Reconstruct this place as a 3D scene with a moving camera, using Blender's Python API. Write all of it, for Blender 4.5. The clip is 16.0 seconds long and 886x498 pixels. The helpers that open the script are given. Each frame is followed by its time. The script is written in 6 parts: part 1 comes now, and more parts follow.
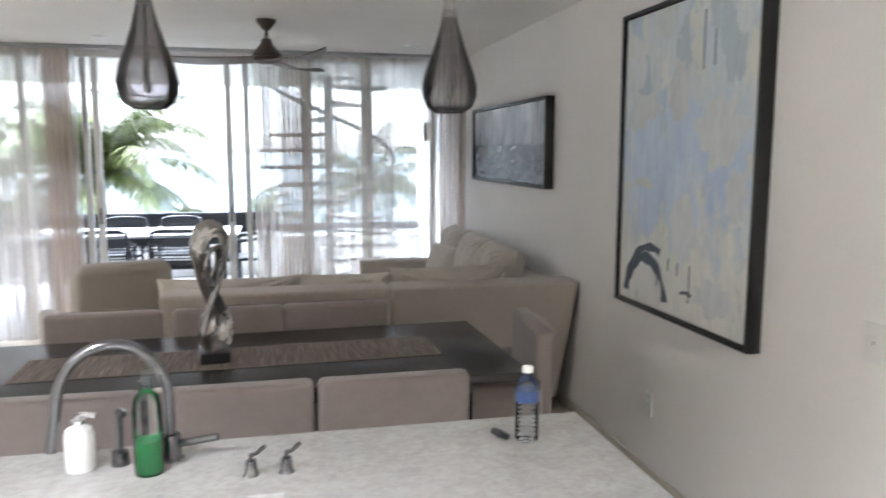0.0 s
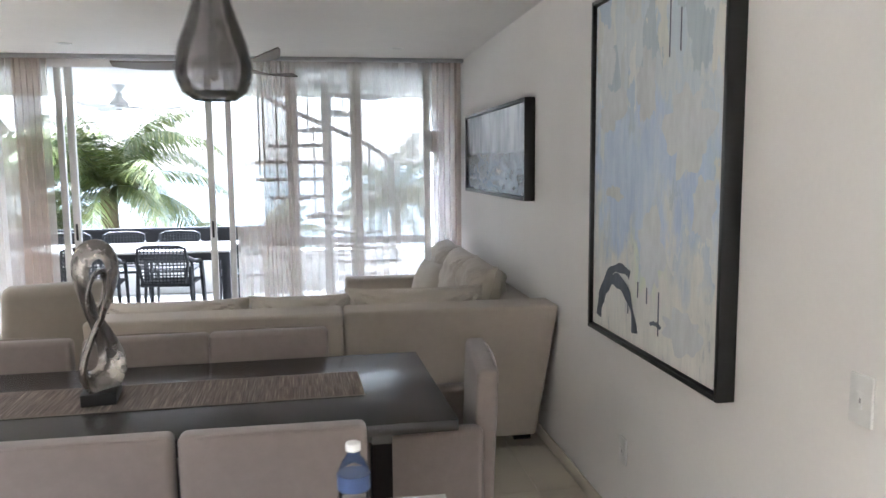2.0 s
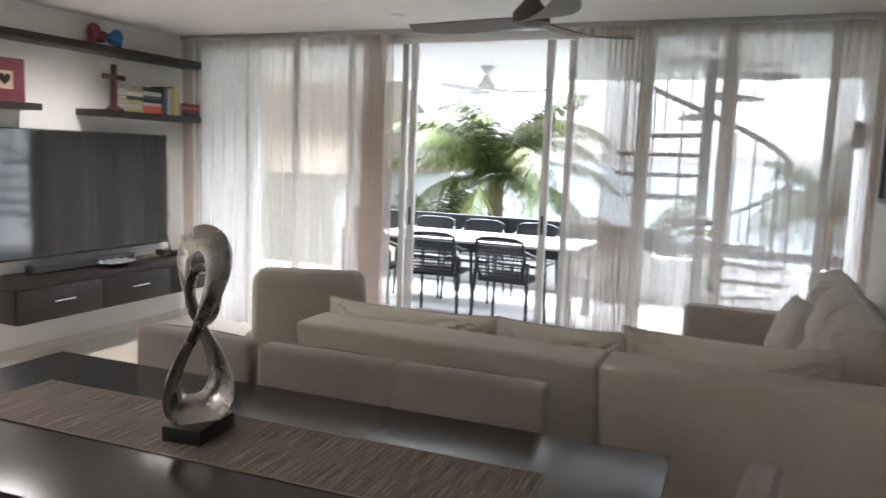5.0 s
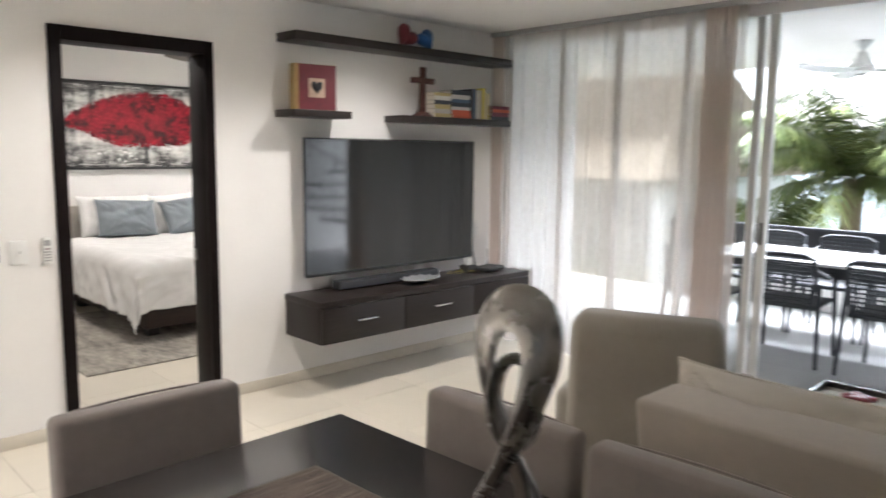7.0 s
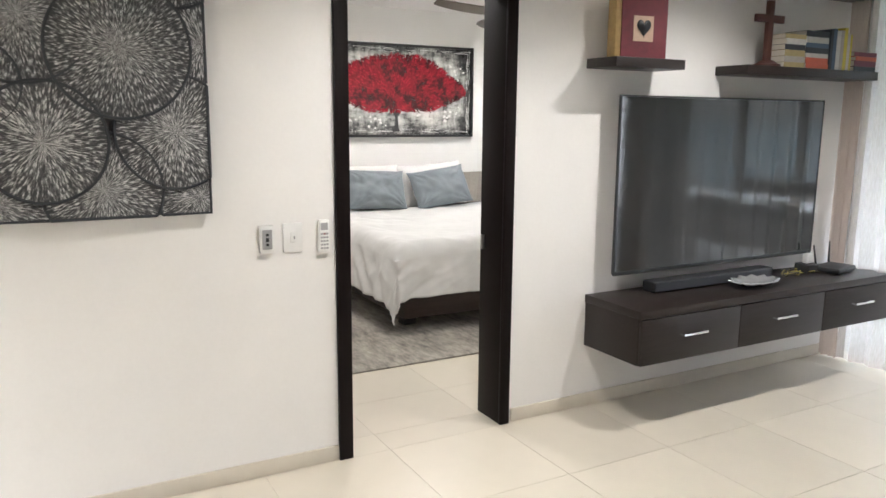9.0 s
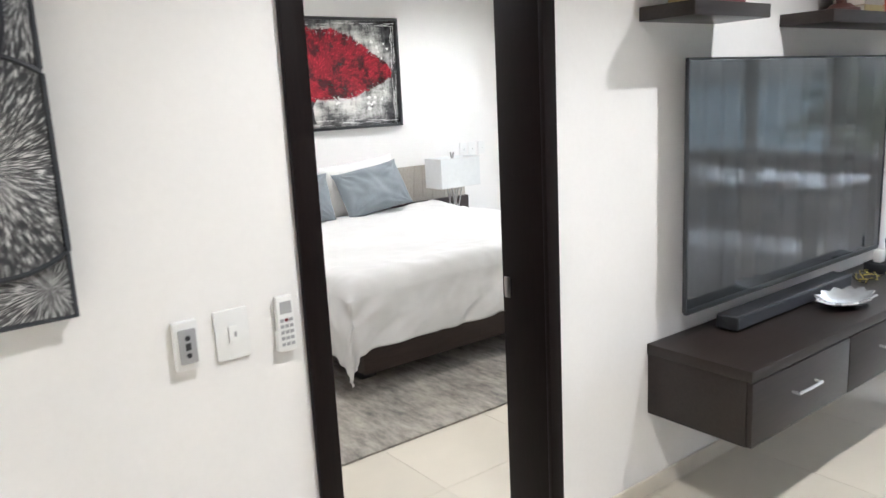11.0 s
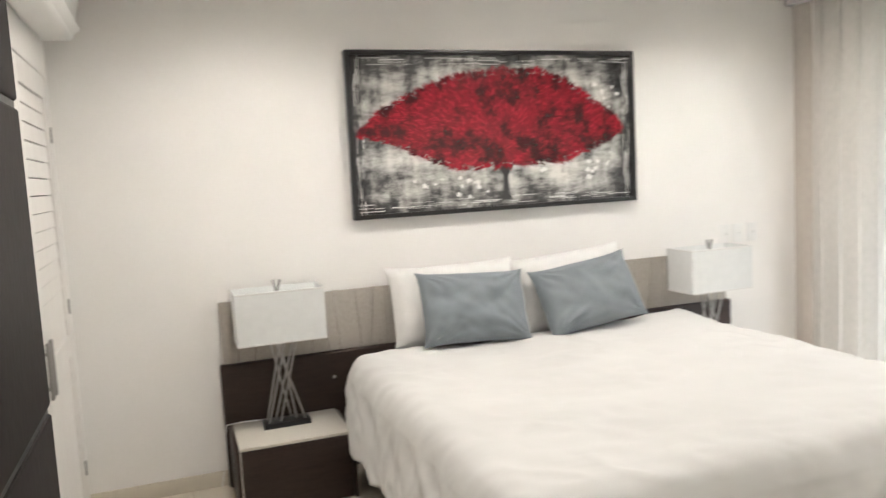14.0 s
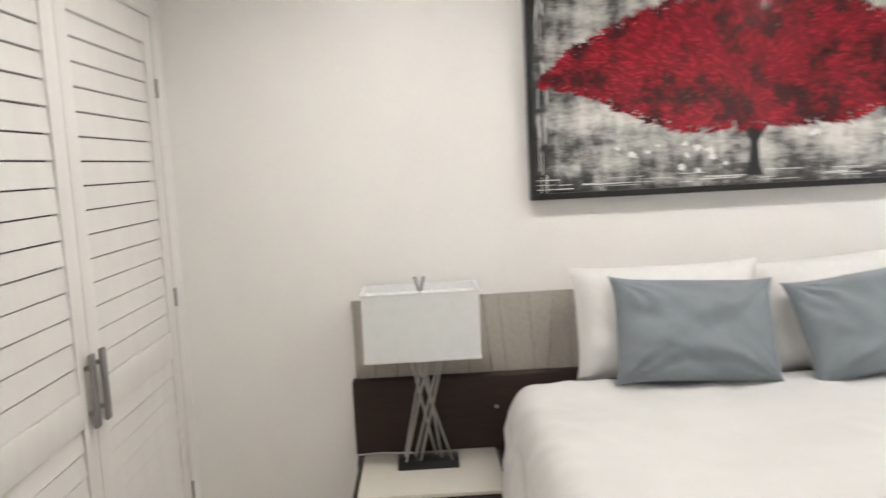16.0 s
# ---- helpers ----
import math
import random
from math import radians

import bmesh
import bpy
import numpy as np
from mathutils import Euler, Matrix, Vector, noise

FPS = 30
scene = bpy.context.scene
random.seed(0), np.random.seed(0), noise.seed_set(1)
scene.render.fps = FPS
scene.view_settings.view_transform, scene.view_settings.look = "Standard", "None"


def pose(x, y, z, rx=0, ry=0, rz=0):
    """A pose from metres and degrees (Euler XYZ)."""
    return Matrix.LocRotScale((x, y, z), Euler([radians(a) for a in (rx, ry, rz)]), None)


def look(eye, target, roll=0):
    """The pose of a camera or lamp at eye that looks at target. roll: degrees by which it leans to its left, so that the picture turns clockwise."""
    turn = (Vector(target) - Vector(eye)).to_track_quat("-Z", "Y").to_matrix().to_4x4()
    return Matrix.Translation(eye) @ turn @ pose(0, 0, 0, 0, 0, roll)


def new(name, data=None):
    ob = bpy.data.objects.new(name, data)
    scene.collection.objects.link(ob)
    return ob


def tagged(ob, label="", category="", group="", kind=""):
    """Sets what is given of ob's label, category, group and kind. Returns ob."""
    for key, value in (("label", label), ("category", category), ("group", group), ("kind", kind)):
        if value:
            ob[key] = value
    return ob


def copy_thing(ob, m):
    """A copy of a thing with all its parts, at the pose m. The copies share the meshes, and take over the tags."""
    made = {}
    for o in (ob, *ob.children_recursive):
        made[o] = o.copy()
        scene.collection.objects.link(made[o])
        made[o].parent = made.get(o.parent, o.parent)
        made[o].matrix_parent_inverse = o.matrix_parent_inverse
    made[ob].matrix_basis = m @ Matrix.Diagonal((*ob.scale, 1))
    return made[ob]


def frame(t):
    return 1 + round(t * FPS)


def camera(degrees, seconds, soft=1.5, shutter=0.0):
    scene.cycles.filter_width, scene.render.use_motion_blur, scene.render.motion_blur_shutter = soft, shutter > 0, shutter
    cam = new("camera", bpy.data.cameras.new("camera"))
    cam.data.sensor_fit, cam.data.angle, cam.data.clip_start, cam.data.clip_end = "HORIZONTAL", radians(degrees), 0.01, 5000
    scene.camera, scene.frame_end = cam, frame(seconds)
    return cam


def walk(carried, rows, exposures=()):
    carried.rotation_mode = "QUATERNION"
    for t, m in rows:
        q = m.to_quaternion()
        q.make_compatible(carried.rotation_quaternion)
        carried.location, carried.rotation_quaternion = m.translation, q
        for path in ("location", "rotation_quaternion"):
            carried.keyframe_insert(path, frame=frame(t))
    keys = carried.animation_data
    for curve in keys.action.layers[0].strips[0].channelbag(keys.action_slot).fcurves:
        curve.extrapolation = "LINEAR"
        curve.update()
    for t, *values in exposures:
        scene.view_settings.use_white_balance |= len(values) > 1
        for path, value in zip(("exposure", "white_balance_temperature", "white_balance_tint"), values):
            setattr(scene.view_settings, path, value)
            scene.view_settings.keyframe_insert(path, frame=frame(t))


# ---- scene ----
cam = camera(61.3, 16.0, shutter=0.4)
PATH = [
    (0, (0.117, 0.413, 1.612), (0.55, 2.348, 1.353), 0.1),
    (0.5, (0.163, 0.439, 1.619), (0.787, 2.329, 1.427), 0.5),
    (1, (0.3, 0.493, 1.626), (0.765, 2.431, 1.452), 0.6),
    (1.5, (0.498, 0.601, 1.598), (0.828, 2.564, 1.396), 0.7),
    (2, (0.653, 0.776, 1.593), (0.968, 2.738, 1.365), -0.5),
    (2.5, (0.866, 0.92, 1.588), (1.027, 2.899, 1.354), -0.0),
    (3, (1.092, 1.048, 1.579), (1.074, 3.033, 1.332), 0.5),
    (3.2, (1.152, 1.13, 1.575), (1.096, 3.111, 1.313), 0.8),
    (5.5, (1.222, 2.223, 1.544), (0.223, 3.939, 1.307), 2.3),
    (6, (1.102, 2.443, 1.549), (-0.069, 4.048, 1.32), 2.2),
    (6.5, (0.868, 2.596, 1.531), (-0.395, 4.129, 1.299), 1.2),
    (7, (0.608, 2.665, 1.546), (-0.815, 4.046, 1.285), 0.7),
    (7.5, (0.34, 2.723, 1.539), (-1.28, 3.863, 1.265), 0.6),
    (8, (0.012, 2.69, 1.531), (-1.677, 3.721, 1.239), 0.4),
    (8.5, (-0.285, 2.755, 1.496), (-2.029, 3.675, 1.158), 0.9),
    (11, (-1.91, 3.115, 1.527), (-3.474, 4.296, 1.131), -2.9),
    (11.5, (-2.158, 3.344, 1.541), (-3.792, 4.46, 1.251), -0.7),
    (12, (-2.43, 3.526, 1.546), (-4.073, 4.65, 1.352), -0.8),
    (12.5, (-2.69, 3.738, 1.515), (-4.338, 4.855, 1.323), -1.4),
    (13, (-2.947, 3.923, 1.528), (-4.712, 4.849, 1.364), -0.5),
    (13.5, (-3.228, 4.039, 1.512), (-5.005, 4.942, 1.354), -1.6),
    (14, (-3.436, 4.16, 1.536), (-5.307, 4.836, 1.335), -3.1),
    (14.5, (-3.66, 4.319, 1.545), (-5.598, 4.759, 1.323), -3.0),
    (15, (-3.924, 4.386, 1.54), (-5.849, 4.858, 1.271), -3.0),
    (15.5, (-4.127, 4.485, 1.5), (-6.068, 4.895, 1.246), -4.2),
    (16, (-4.384, 4.636, 1.483), (-6.37, 4.691, 1.25), -2.8),
]
EXPOSURES = [(0, 2.5, 5650, 12), (3.2, 2.6, 5650, 13), (5.5, 2.2, 6000, 13), (8.5, 2.15, 5950, 11), (11, 2.3, 5600, 10), (12.4, 2.2, 5700, 10), (13.2, 2.12, 6200, 10.5), (16, 1.91, 6000, 10.5)]
walk(cam, [(t, look(eye, target, roll)) for t, eye, target, roll in PATH],
     exposures=EXPOSURES)

# ---- world, sun, exposure ----
world = bpy.data.worlds.new("overcast_sky")
scene.world = world
world.use_nodes = True
wn = world.node_tree.nodes
sky = wn.new("ShaderNodeTexSky")
sky.sky_type = 'NISHITA'
sky.sun_disc = False
sky.sun_elevation, sky.sun_rotation = radians(58), radians(-20)
sky.air_density, sky.dust_density = 1.0, 2.0
pale = wn.new("ShaderNodeHueSaturation")
pale.inputs["Saturation"].default_value = 0.22
world.node_tree.links.new(sky.outputs[0], pale.inputs["Color"])
world.node_tree.links.new(pale.outputs[0], wn["Background"].inputs[0])
wn["Background"].inputs[1].default_value = 0.12
sun_data = bpy.data.lights.new("sun", 'SUN')
sun_data.energy, sun_data.angle, sun_data.color = 1.3, radians(14), (1.0, 0.97, 0.92)
sun = new("sun", sun_data)
sun.matrix_world = look((0, 0, 20), (2.5, -6.5, 8.0))

# the open sky in front of the balcony, standing in for its light
sky_data = bpy.data.lights.new("sky_window", 'AREA')
sky_data.shape, sky_data.size, sky_data.size_y, sky_data.energy, sky_data.color = 'RECTANGLE', 8.0, 3.2, 1250.0, (0.94, 0.97, 1.0)
sky_lamp = new("sky_window", sky_data)
sky_lamp.matrix_world = look((-0.7, 11.2, 4.2), (-0.7, 4.0, 1.2))

# ---- materials ----
def col(c, a=1.0):
    return (c[0], c[1], c[2], a)

class Mat:
    """A node material with a principled shader and a few short cuts."""
    def __init__(self, name, base, rough=0.6, metal=0.0, **more):
        self.m = bpy.data.materials.new(name)
        self.m.use_nodes = True
        self.t = self.m.node_tree
        self.p = self.t.nodes["Principled BSDF"]
        self.p.inputs["Base Color"].default_value = col(base)
        self.p.inputs["Roughness"].default_value = rough
        self.p.inputs["Metallic"].default_value = metal
        for k, v in more.items():
            self.p.inputs[k.replace("_", " ")].default_value = v
        self.base = base

    def node(self, kind, **values):
        n = self.t.nodes.new(kind)
        for k, v in values.items():
            n.inputs[k.replace("_", " ")].default_value = v
        return n

    def link(self, a, b):
        self.t.links.new(a, b)

    def coords(self, scale=(1, 1, 1), space="Object"):
        c, mp = self.node("ShaderNodeTexCoord"), self.node("ShaderNodeMapping")
        mp.inputs["Scale"].default_value = scale
        self.link(c.outputs[space], mp.inputs[0])
        return mp.outputs[0]

    def noise(self, scale, detail=4, stretch=(1, 1, 1), rough=0.55, vec=None):
        n = self.node("ShaderNodeTexNoise", Scale=scale, Detail=detail, Roughness=rough)
        self.link(vec or self.coords(stretch), n.inputs["Vector"])
        return n.outputs["Fac"]

    def ramp(self, fac, *stops):
        r = self.node("ShaderNodeValToRGB")
        e = r.color_ramp.elements
        while len(e) < len(stops):
            e.new(0.5)
        for el, (pos, c) in zip(e, stops):
            el.position, el.color = pos, col(c)
        self.link(fac, r.inputs[0])
        return r.outputs[0]

    def mix(self, fac, a, b, mode='MIX'):
        n = self.node("ShaderNodeMix")
        n.data_type, n.blend_type = 'RGBA', mode
        for v, sock in ((fac, n.inputs[0]), (a, n.inputs[6]), (b, n.inputs[7])):
            if hasattr(v, "is_output"):
                self.link(v, sock)
            elif isinstance(v, (int, float)):
                sock.default_value = v
            else:
                sock.default_value = col(v)
        return n.outputs[2]

    def math(self, op, a, b=0.0):
        n = self.node("ShaderNodeMath")
        n.operation = op
        for v, sock in ((a, n.inputs[0]), (b, n.inputs[1])):
            if hasattr(v, "is_output"):
                self.link(v, sock)
            else:
                sock.default_value = v
        return n.outputs[0]

    def paint(self, c):
        self.link(c, self.p.inputs["Base Color"])

    def bump(self, fac, strength=0.2, dist=0.004):
        b = self.node("ShaderNodeBump", Strength=strength, Distance=dist)
        self.link(fac, b.inputs["Height"])
        self.link(b.outputs[0], self.p.inputs["Normal"])

    def rough(self, fac, lo, hi):
        m = self.node("ShaderNodeMapRange", To_Min=lo, To_Max=hi)
        self.link(fac, m.inputs[0])
        self.link(m.outputs[0], self.p.inputs["Roughness"])

    def random(self, lo, hi):
        o, m = self.node("ShaderNodeObjectInfo"), self.node("ShaderNodeMapRange", To_Min=lo, To_Max=hi)
        self.link(o.outputs["Random"], m.inputs[0])
        return m.outputs[0]


def shades(c, k):
    return tuple(min(1, v * k) for v in c)


def plain(name, base, rough=0.6, metal=0.0, grain=18.0, vary=0.08, bump=0.08, stretch=(1, 1, 1), dist=0.002, **more):
    """A surface with two scales of variation and a fine relief."""
    m = Mat(name, base, rough, metal, **more)
    big, fine = m.noise(1.7, 3, stretch), m.noise(grain, 5, stretch)
    c = m.ramp(big, (0.3, shades(base, 1 - vary)), (0.7, shades(base, 1 + vary)))
    m.paint(m.mix(vary, c, m.ramp(fine, (0.35, shades(base, 0.6)), (0.65, shades(base, 1.35)))))
    m.rough(fine, max(0.02, rough - 0.06), min(1, rough + 0.08))
    if bump:
        m.bump(fine, bump, dist)
    return m.m


def fabric(name, base, weave=900.0, vary=0.1, sheen=0.3, mottled=0.0):
    m = Mat(name, base, 0.9, Sheen_Weight=sheen, Sheen_Roughness=0.5)
    big, mid, fine = m.noise(2.5, 3), m.noise(28, 4), m.noise(weave, 2)
    c = m.ramp(big, (0.3, shades(base, 1 - vary)), (0.7, shades(base, 1 + vary)))
    c = m.mix(0.15 + mottled, c, m.ramp(mid, (0.3, shades(base, 0.78)), (0.7, shades(base, 1.2))))
    c = m.mix(0.2, c, m.ramp(fine, (0.3, shades(base, 0.6)), (0.7, shades(base, 1.3))))
    m.paint(c)
    m.bump(fine, 0.25, 0.0012)
    return m.m


def wood(name, base, rough=0.35, along=(1, 14, 14), vary=0.35, spec=0.35, relief=0.12):
    m = Mat(name, base, rough, Specular_IOR_Level=spec)
    g, f = m.noise(6, 6, along, 0.65), m.noise(40, 4, along)
    c = m.ramp(g, (0.3, shades(base, 1 - vary)), (0.72, shades(base, 1 + vary)))
    m.paint(m.mix(0.3, c, m.ramp(f, (0.35, shades(base, 0.6)), (0.65, shades(base, 1.5)))))
    m.rough(f, rough - 0.06, rough + 0.1)
    m.bump(f, relief, 0.001)
    return m.m


WALL = plain("white_wall_paint", (0.81, 0.795, 0.77), 0.75, grain=60, vary=0.025, bump=0.06)
CEIL = plain("white_ceiling_paint", (0.78, 0.765, 0.74), 0.85, grain=40, vary=0.03, bump=0.05)
OUTWALL = plain("white_outdoor_render", (0.8, 0.79, 0.77), 0.85, grain=50, vary=0.04, bump=0.15)
SKIRT = plain("cream_stone_skirting", (0.62, 0.57, 0.48), 0.3, grain=12, vary=0.07, bump=0.02)
GROUT = plain("sand_grout", (0.42, 0.38, 0.32), 0.9, grain=90, vary=0.1)
WENGE_Y = wood("wenge_veneer", (0.020, 0.0145, 0.0125), 0.36, (14, 1, 14))
WENGE_Z = wood("wenge_door_wood", (0.0075, 0.0045, 0.0042), 0.5, (14, 14, 1), spec=0.12)
WENGE_X = wood("wenge_table_wood", (0.020, 0.0155, 0.0135), 0.22, (1, 14, 14), spec=0.7, relief=0.015)
BROWNBED = wood("dark_brown_bed_wood", (0.032, 0.020, 0.016), 0.45, (8, 1.2, 8))
TAUPE = fabric("taupe_chair_fabric", (0.25, 0.212, 0.195), 700, 0.08, 0.25, 0.12)
SOFA = fabric("beige_sofa_linen", (0.45, 0.40, 0.345), 800, 0.06, 0.2)
CUSHION = fabric("cream_cushion_linen", (0.52, 0.475, 0.41), 800, 0.06, 0.2)
RECLINER = fabric("greige_armchair_fabric", (0.30, 0.272, 0.235), 700, 0.06, 0.2)
DUVET = fabric("white_cotton", (0.70, 0.69, 0.67), 1200, 0.02, 0.1)
def duvet_cotton():
    m = Mat("wrinkled_white_cotton", (0.63, 0.62, 0.60), 0.9, Sheen_Weight=0.1)
    a, b, f = m.noise(3.2, 2, (1, 0.6, 1), 0.4), m.noise(9, 2, (1.0, 0.45, 1), 0.4), m.noise(1100, 2)
    m.paint(m.ramp(a, (0.3, (0.61, 0.60, 0.58)), (0.7, (0.66, 0.65, 0.63))))
    m.bump(m.math('ADD', m.math('MULTIPLY', a, 2.2), m.math('ADD', b, m.math('MULTIPLY', f, 0.005))), 0.45, 0.02)
    return m.m


DUVET_TOP = duvet_cotton()
SLATE = fabric("blue_grey_cotton", (0.20, 0.225, 0.245), 1100, 0.05, 0.1)
PIPING = fabric("dark_piping", (0.2, 0.17, 0.14), 1200, 0.05, 0.1)
CHROME = plain("polished_chrome", (0.78, 0.78, 0.8), 0.12, 1.0, vary=0.03, bump=0)
STEEL = plain("brushed_steel", (0.5, 0.49, 0.48), 0.33, 1.0, grain=80, vary=0.06, bump=0.05)
PEWTER = plain("grey_metal_handle", (0.30, 0.29, 0.28), 0.45, 0.7, grain=80, vary=0.06)
BLACK = plain("black_lacquer", (0.011, 0.011, 0.012), 0.3, grain=60, vary=0.1, bump=0.02)
BLACKPL = plain("black_plastic", (0.018, 0.019, 0.021), 0.5, grain=90, vary=0.1)
CHARCOAL = plain("charcoal_resin", (0.034, 0.037, 0.043), 0.55, grain=90, vary=0.1)
WHITEPL = plain("white_plastic", (0.78, 0.78, 0.76), 0.35, grain=40, vary=0.02, bump=0)
GREYPL = plain("grey_plastic", (0.34, 0.34, 0.34), 0.45, grain=60, vary=0.05)
ALU = plain("white_aluminium", (0.66, 0.66, 0.65), 0.35, 0.15, grain=50, vary=0.03)
FANWOOD = wood("weathered_fan_blade", (0.15, 0.125, 0.105), 0.5, (1, 12, 12), 0.2)
FANMETAL = plain("dark_bronze", (0.075, 0.058, 0.048), 0.4, 0.6, grain=60, vary=0.1)
BRASS = plain("aged_brass_motor", (0.30, 0.22, 0.13), 0.38, 0.8, grain=50, vary=0.1)
SHADE = fabric("white_lampshade_linen", (0.72, 0.73, 0.72), 1300, 0.02, 0.1)
CREAMTOP = plain("cream_glass_top", (0.62, 0.59, 0.52), 0.12, grain=20, vary=0.02, bump=0)
HEADB = wood("grey_beige_headboard_veneer", (0.40, 0.37, 0.325), 0.55, (10, 10, 1.2), 0.08)
CLOSETW = plain("white_lacquered_wood", (0.74, 0.72, 0.69), 0.45, grain=30, vary=0.03, stretch=(6, 6, 1), bump=0.08)
# near-black colour that stands in for the shade behind the louvres
CLOSETSHADE = plain("painted_closet_shade", (0.04, 0.035, 0.03), 0.9)
TABLEW = plain("white_outdoor_tabletop", (0.82, 0.82, 0.80), 0.25, grain=30, vary=0.02)
STAIR = plain("grey_painted_stair_steel", (0.16, 0.155, 0.15), 0.5, 0.1, grain=60, vary=0.06)
BARK = plain("palm_bark", (0.17, 0.13, 0.09), 0.9, grain=14, vary=0.3, bump=0.6, dist=0.02)
THATCH = plain("dry_thatch", (0.27, 0.22, 0.16), 0.95, grain=30, vary=0.25, bump=0.7, stretch=(8, 8, 1), dist=0.02)
TV_SCREEN = Mat("tv_screen", (0.012, 0.014, 0.015), 0.07, Specular_IOR_Level=1.0).m
PALMLEAF = Mat("palm_leaf", (0.09, 0.16, 0.03), 0.42, Subsurface_Weight=0.0)
_c = PALMLEAF.noise(3.0, 3)
_r = PALMLEAF.node("ShaderNodeNewGeometry").outputs["Random Per Island"]
PALMLEAF.paint(PALMLEAF.mix(_r, PALMLEAF.ramp(_c, (0.3, (0.035, 0.065, 0.014)), (0.7, (0.07, 0.11, 0.028))), (0.15, 0.17, 0.05)))
PALMLEAF = PALMLEAF.m


def tile_material(name, base, rough):
    m = Mat(name, base, rough, Specular_IOR_Level=0.5)
    a, b = m.noise(1.3, 4), m.noise(9, 6)
    c = m.ramp(a, (0.3, shades(base, 0.97)), (0.7, shades(base, 1.03)))
    c = m.mix(0.07, c, m.ramp(b, (0.35, shades(base, 0.8)), (0.65, shades(base, 1.12))))
    h = m.node("ShaderNodeHueSaturation")
    m.link(m.random(0.95, 1.04), h.inputs["Value"])
    m.link(c, h.inputs["Color"])
    m.paint(h.outputs[0])
    m.rough(b, rough + 0.03, rough + 0.06)
    return m.m


TILE = tile_material("cream_floor_tile", (0.64, 0.585, 0.485), 0.24)
TILE_OUT = tile_material("pale_outdoor_tile", (0.31, 0.307, 0.30), 0.4)


def quartz():
    m = Mat("pale_quartz", (0.5, 0.49, 0.46), 0.13)
    a, b = m.noise(3, 6, rough=0.7), m.noise(55, 5)
    c = m.ramp(a, (0.35, (0.29, 0.28, 0.265)), (0.5, (0.38, 0.37, 0.355)), (0.62, (0.42, 0.41, 0.395)))
    m.paint(m.mix(0.2, c, m.ramp(b, (0.3, (0.3, 0.28, 0.26)), (0.6, (0.62, 0.61, 0.59)))))
    return m.m


QUARTZ = quartz()


def sheer(name, base, seen):
    """Sheer curtain voile: part of the light goes straight through, the rest is scattered."""
    m = Mat(name, base, 0.9)
    t, out = m.t, m.t.nodes["Material Output"]
    tl, tr = m.node("ShaderNodeBsdfTranslucent"), m.node("ShaderNodeBsdfTransparent")
    tl.inputs[0].default_value = col(base)
    weave = m.noise(160, 2, (1, 1, 0.15))
    mx1, mx2 = m.node("ShaderNodeMixShader"), m.node("ShaderNodeMixShader")
    mx1.inputs[0].default_value = 0.55
    m.link(m.p.outputs[0], mx1.inputs[1])
    m.link(tl.outputs[0], mx1.inputs[2])
    rng = m.node("ShaderNodeMapRange", To_Min=seen - 0.1, To_Max=seen + 0.1)
    m.link(weave, rng.inputs[0])
    m.link(rng.outputs[0], mx2.inputs[0])
    m.link(mx1.outputs[0], mx2.inputs[1])
    m.link(tr.outputs[0], mx2.inputs[2])
    m.link(mx2.outputs[0], out.inputs[0])
    return m.m


VOILE = sheer("ivory_voile", (0.74, 0.68, 0.62), 0.44)
VOILE_BED = sheer("ivory_bedroom_voile", (0.86, 0.84, 0.80), 0.45)
DRAPE = sheer("beige_voile_layers", (0.60, 0.51, 0.44), 0.16)


def glass(name, tint, gloss_rough=0.02, ior=1.45, extra=0.0):
    m = Mat(name, tint, 0.05)
    out = m.t.nodes["Material Output"]
    tr, gl, fr, mx = (m.node(k) for k in ("ShaderNodeBsdfTransparent", "ShaderNodeBsdfGlossy", "ShaderNodeFresnel", "ShaderNodeMixShader"))
    tr.inputs[0].default_value = col(tint)
    gl.inputs["Roughness"].default_value = gloss_rough
    fr.inputs[0].default_value = ior
    fac = m.math('ADD', fr.outputs[0], extra)
    m.link(fac, mx.inputs[0])
    m.link(tr.outputs[0], mx.inputs[1])
    m.link(gl.outputs[0], mx.inputs[2])
    m.link(mx.outputs[0], out.inputs[0])
    return m.m


PANE = glass("window_glass", (0.96, 0.975, 0.97))
SMOKE = glass("smoked_pendant_glass", (0.67, 0.66, 0.67), 0.05, 1.5, 0.03)
CLEAR = glass("clear_bottle_plastic", (0.93, 0.95, 0.96), 0.04, 1.4, 0.03)
CRYSTAL = glass("cut_crystal", (0.85, 0.88, 0.9), 0.05, 1.6, 0.2)
GREENSOAP = plain("green_soap", (0.01, 0.30, 0.06), 0.2, grain=10, vary=0.05, bump=0)


def leaf_silver():
    m = Mat("silver_leaf", (0.46, 0.44, 0.42), 0.28, 1.0)
    a, b = m.noise(7, 5, rough=0.7), m.noise(60, 4)
    c = m.ramp(a, (0.3, (0.30, 0.285, 0.27)), (0.55, (0.42, 0.405, 0.39)), (0.8, (0.52, 0.505, 0.49)))
    m.paint(m.mix(0.1, c, m.ramp(b, (0.3, (0.2, 0.18, 0.17)), (0.7, (0.55, 0.53, 0.5)))))
    m.rough(a, 0.22, 0.32)
    m.bump(b, 0.06, 0.001)
    return m.m


SILVER = leaf_silver()


def lamp_glow(name, c, s):
    m = Mat(name, c, 0.5)
    m.p.inputs["Emission Color"].default_value = col(c)
    m.p.inputs["Emission Strength"].default_value = s
    return m.m


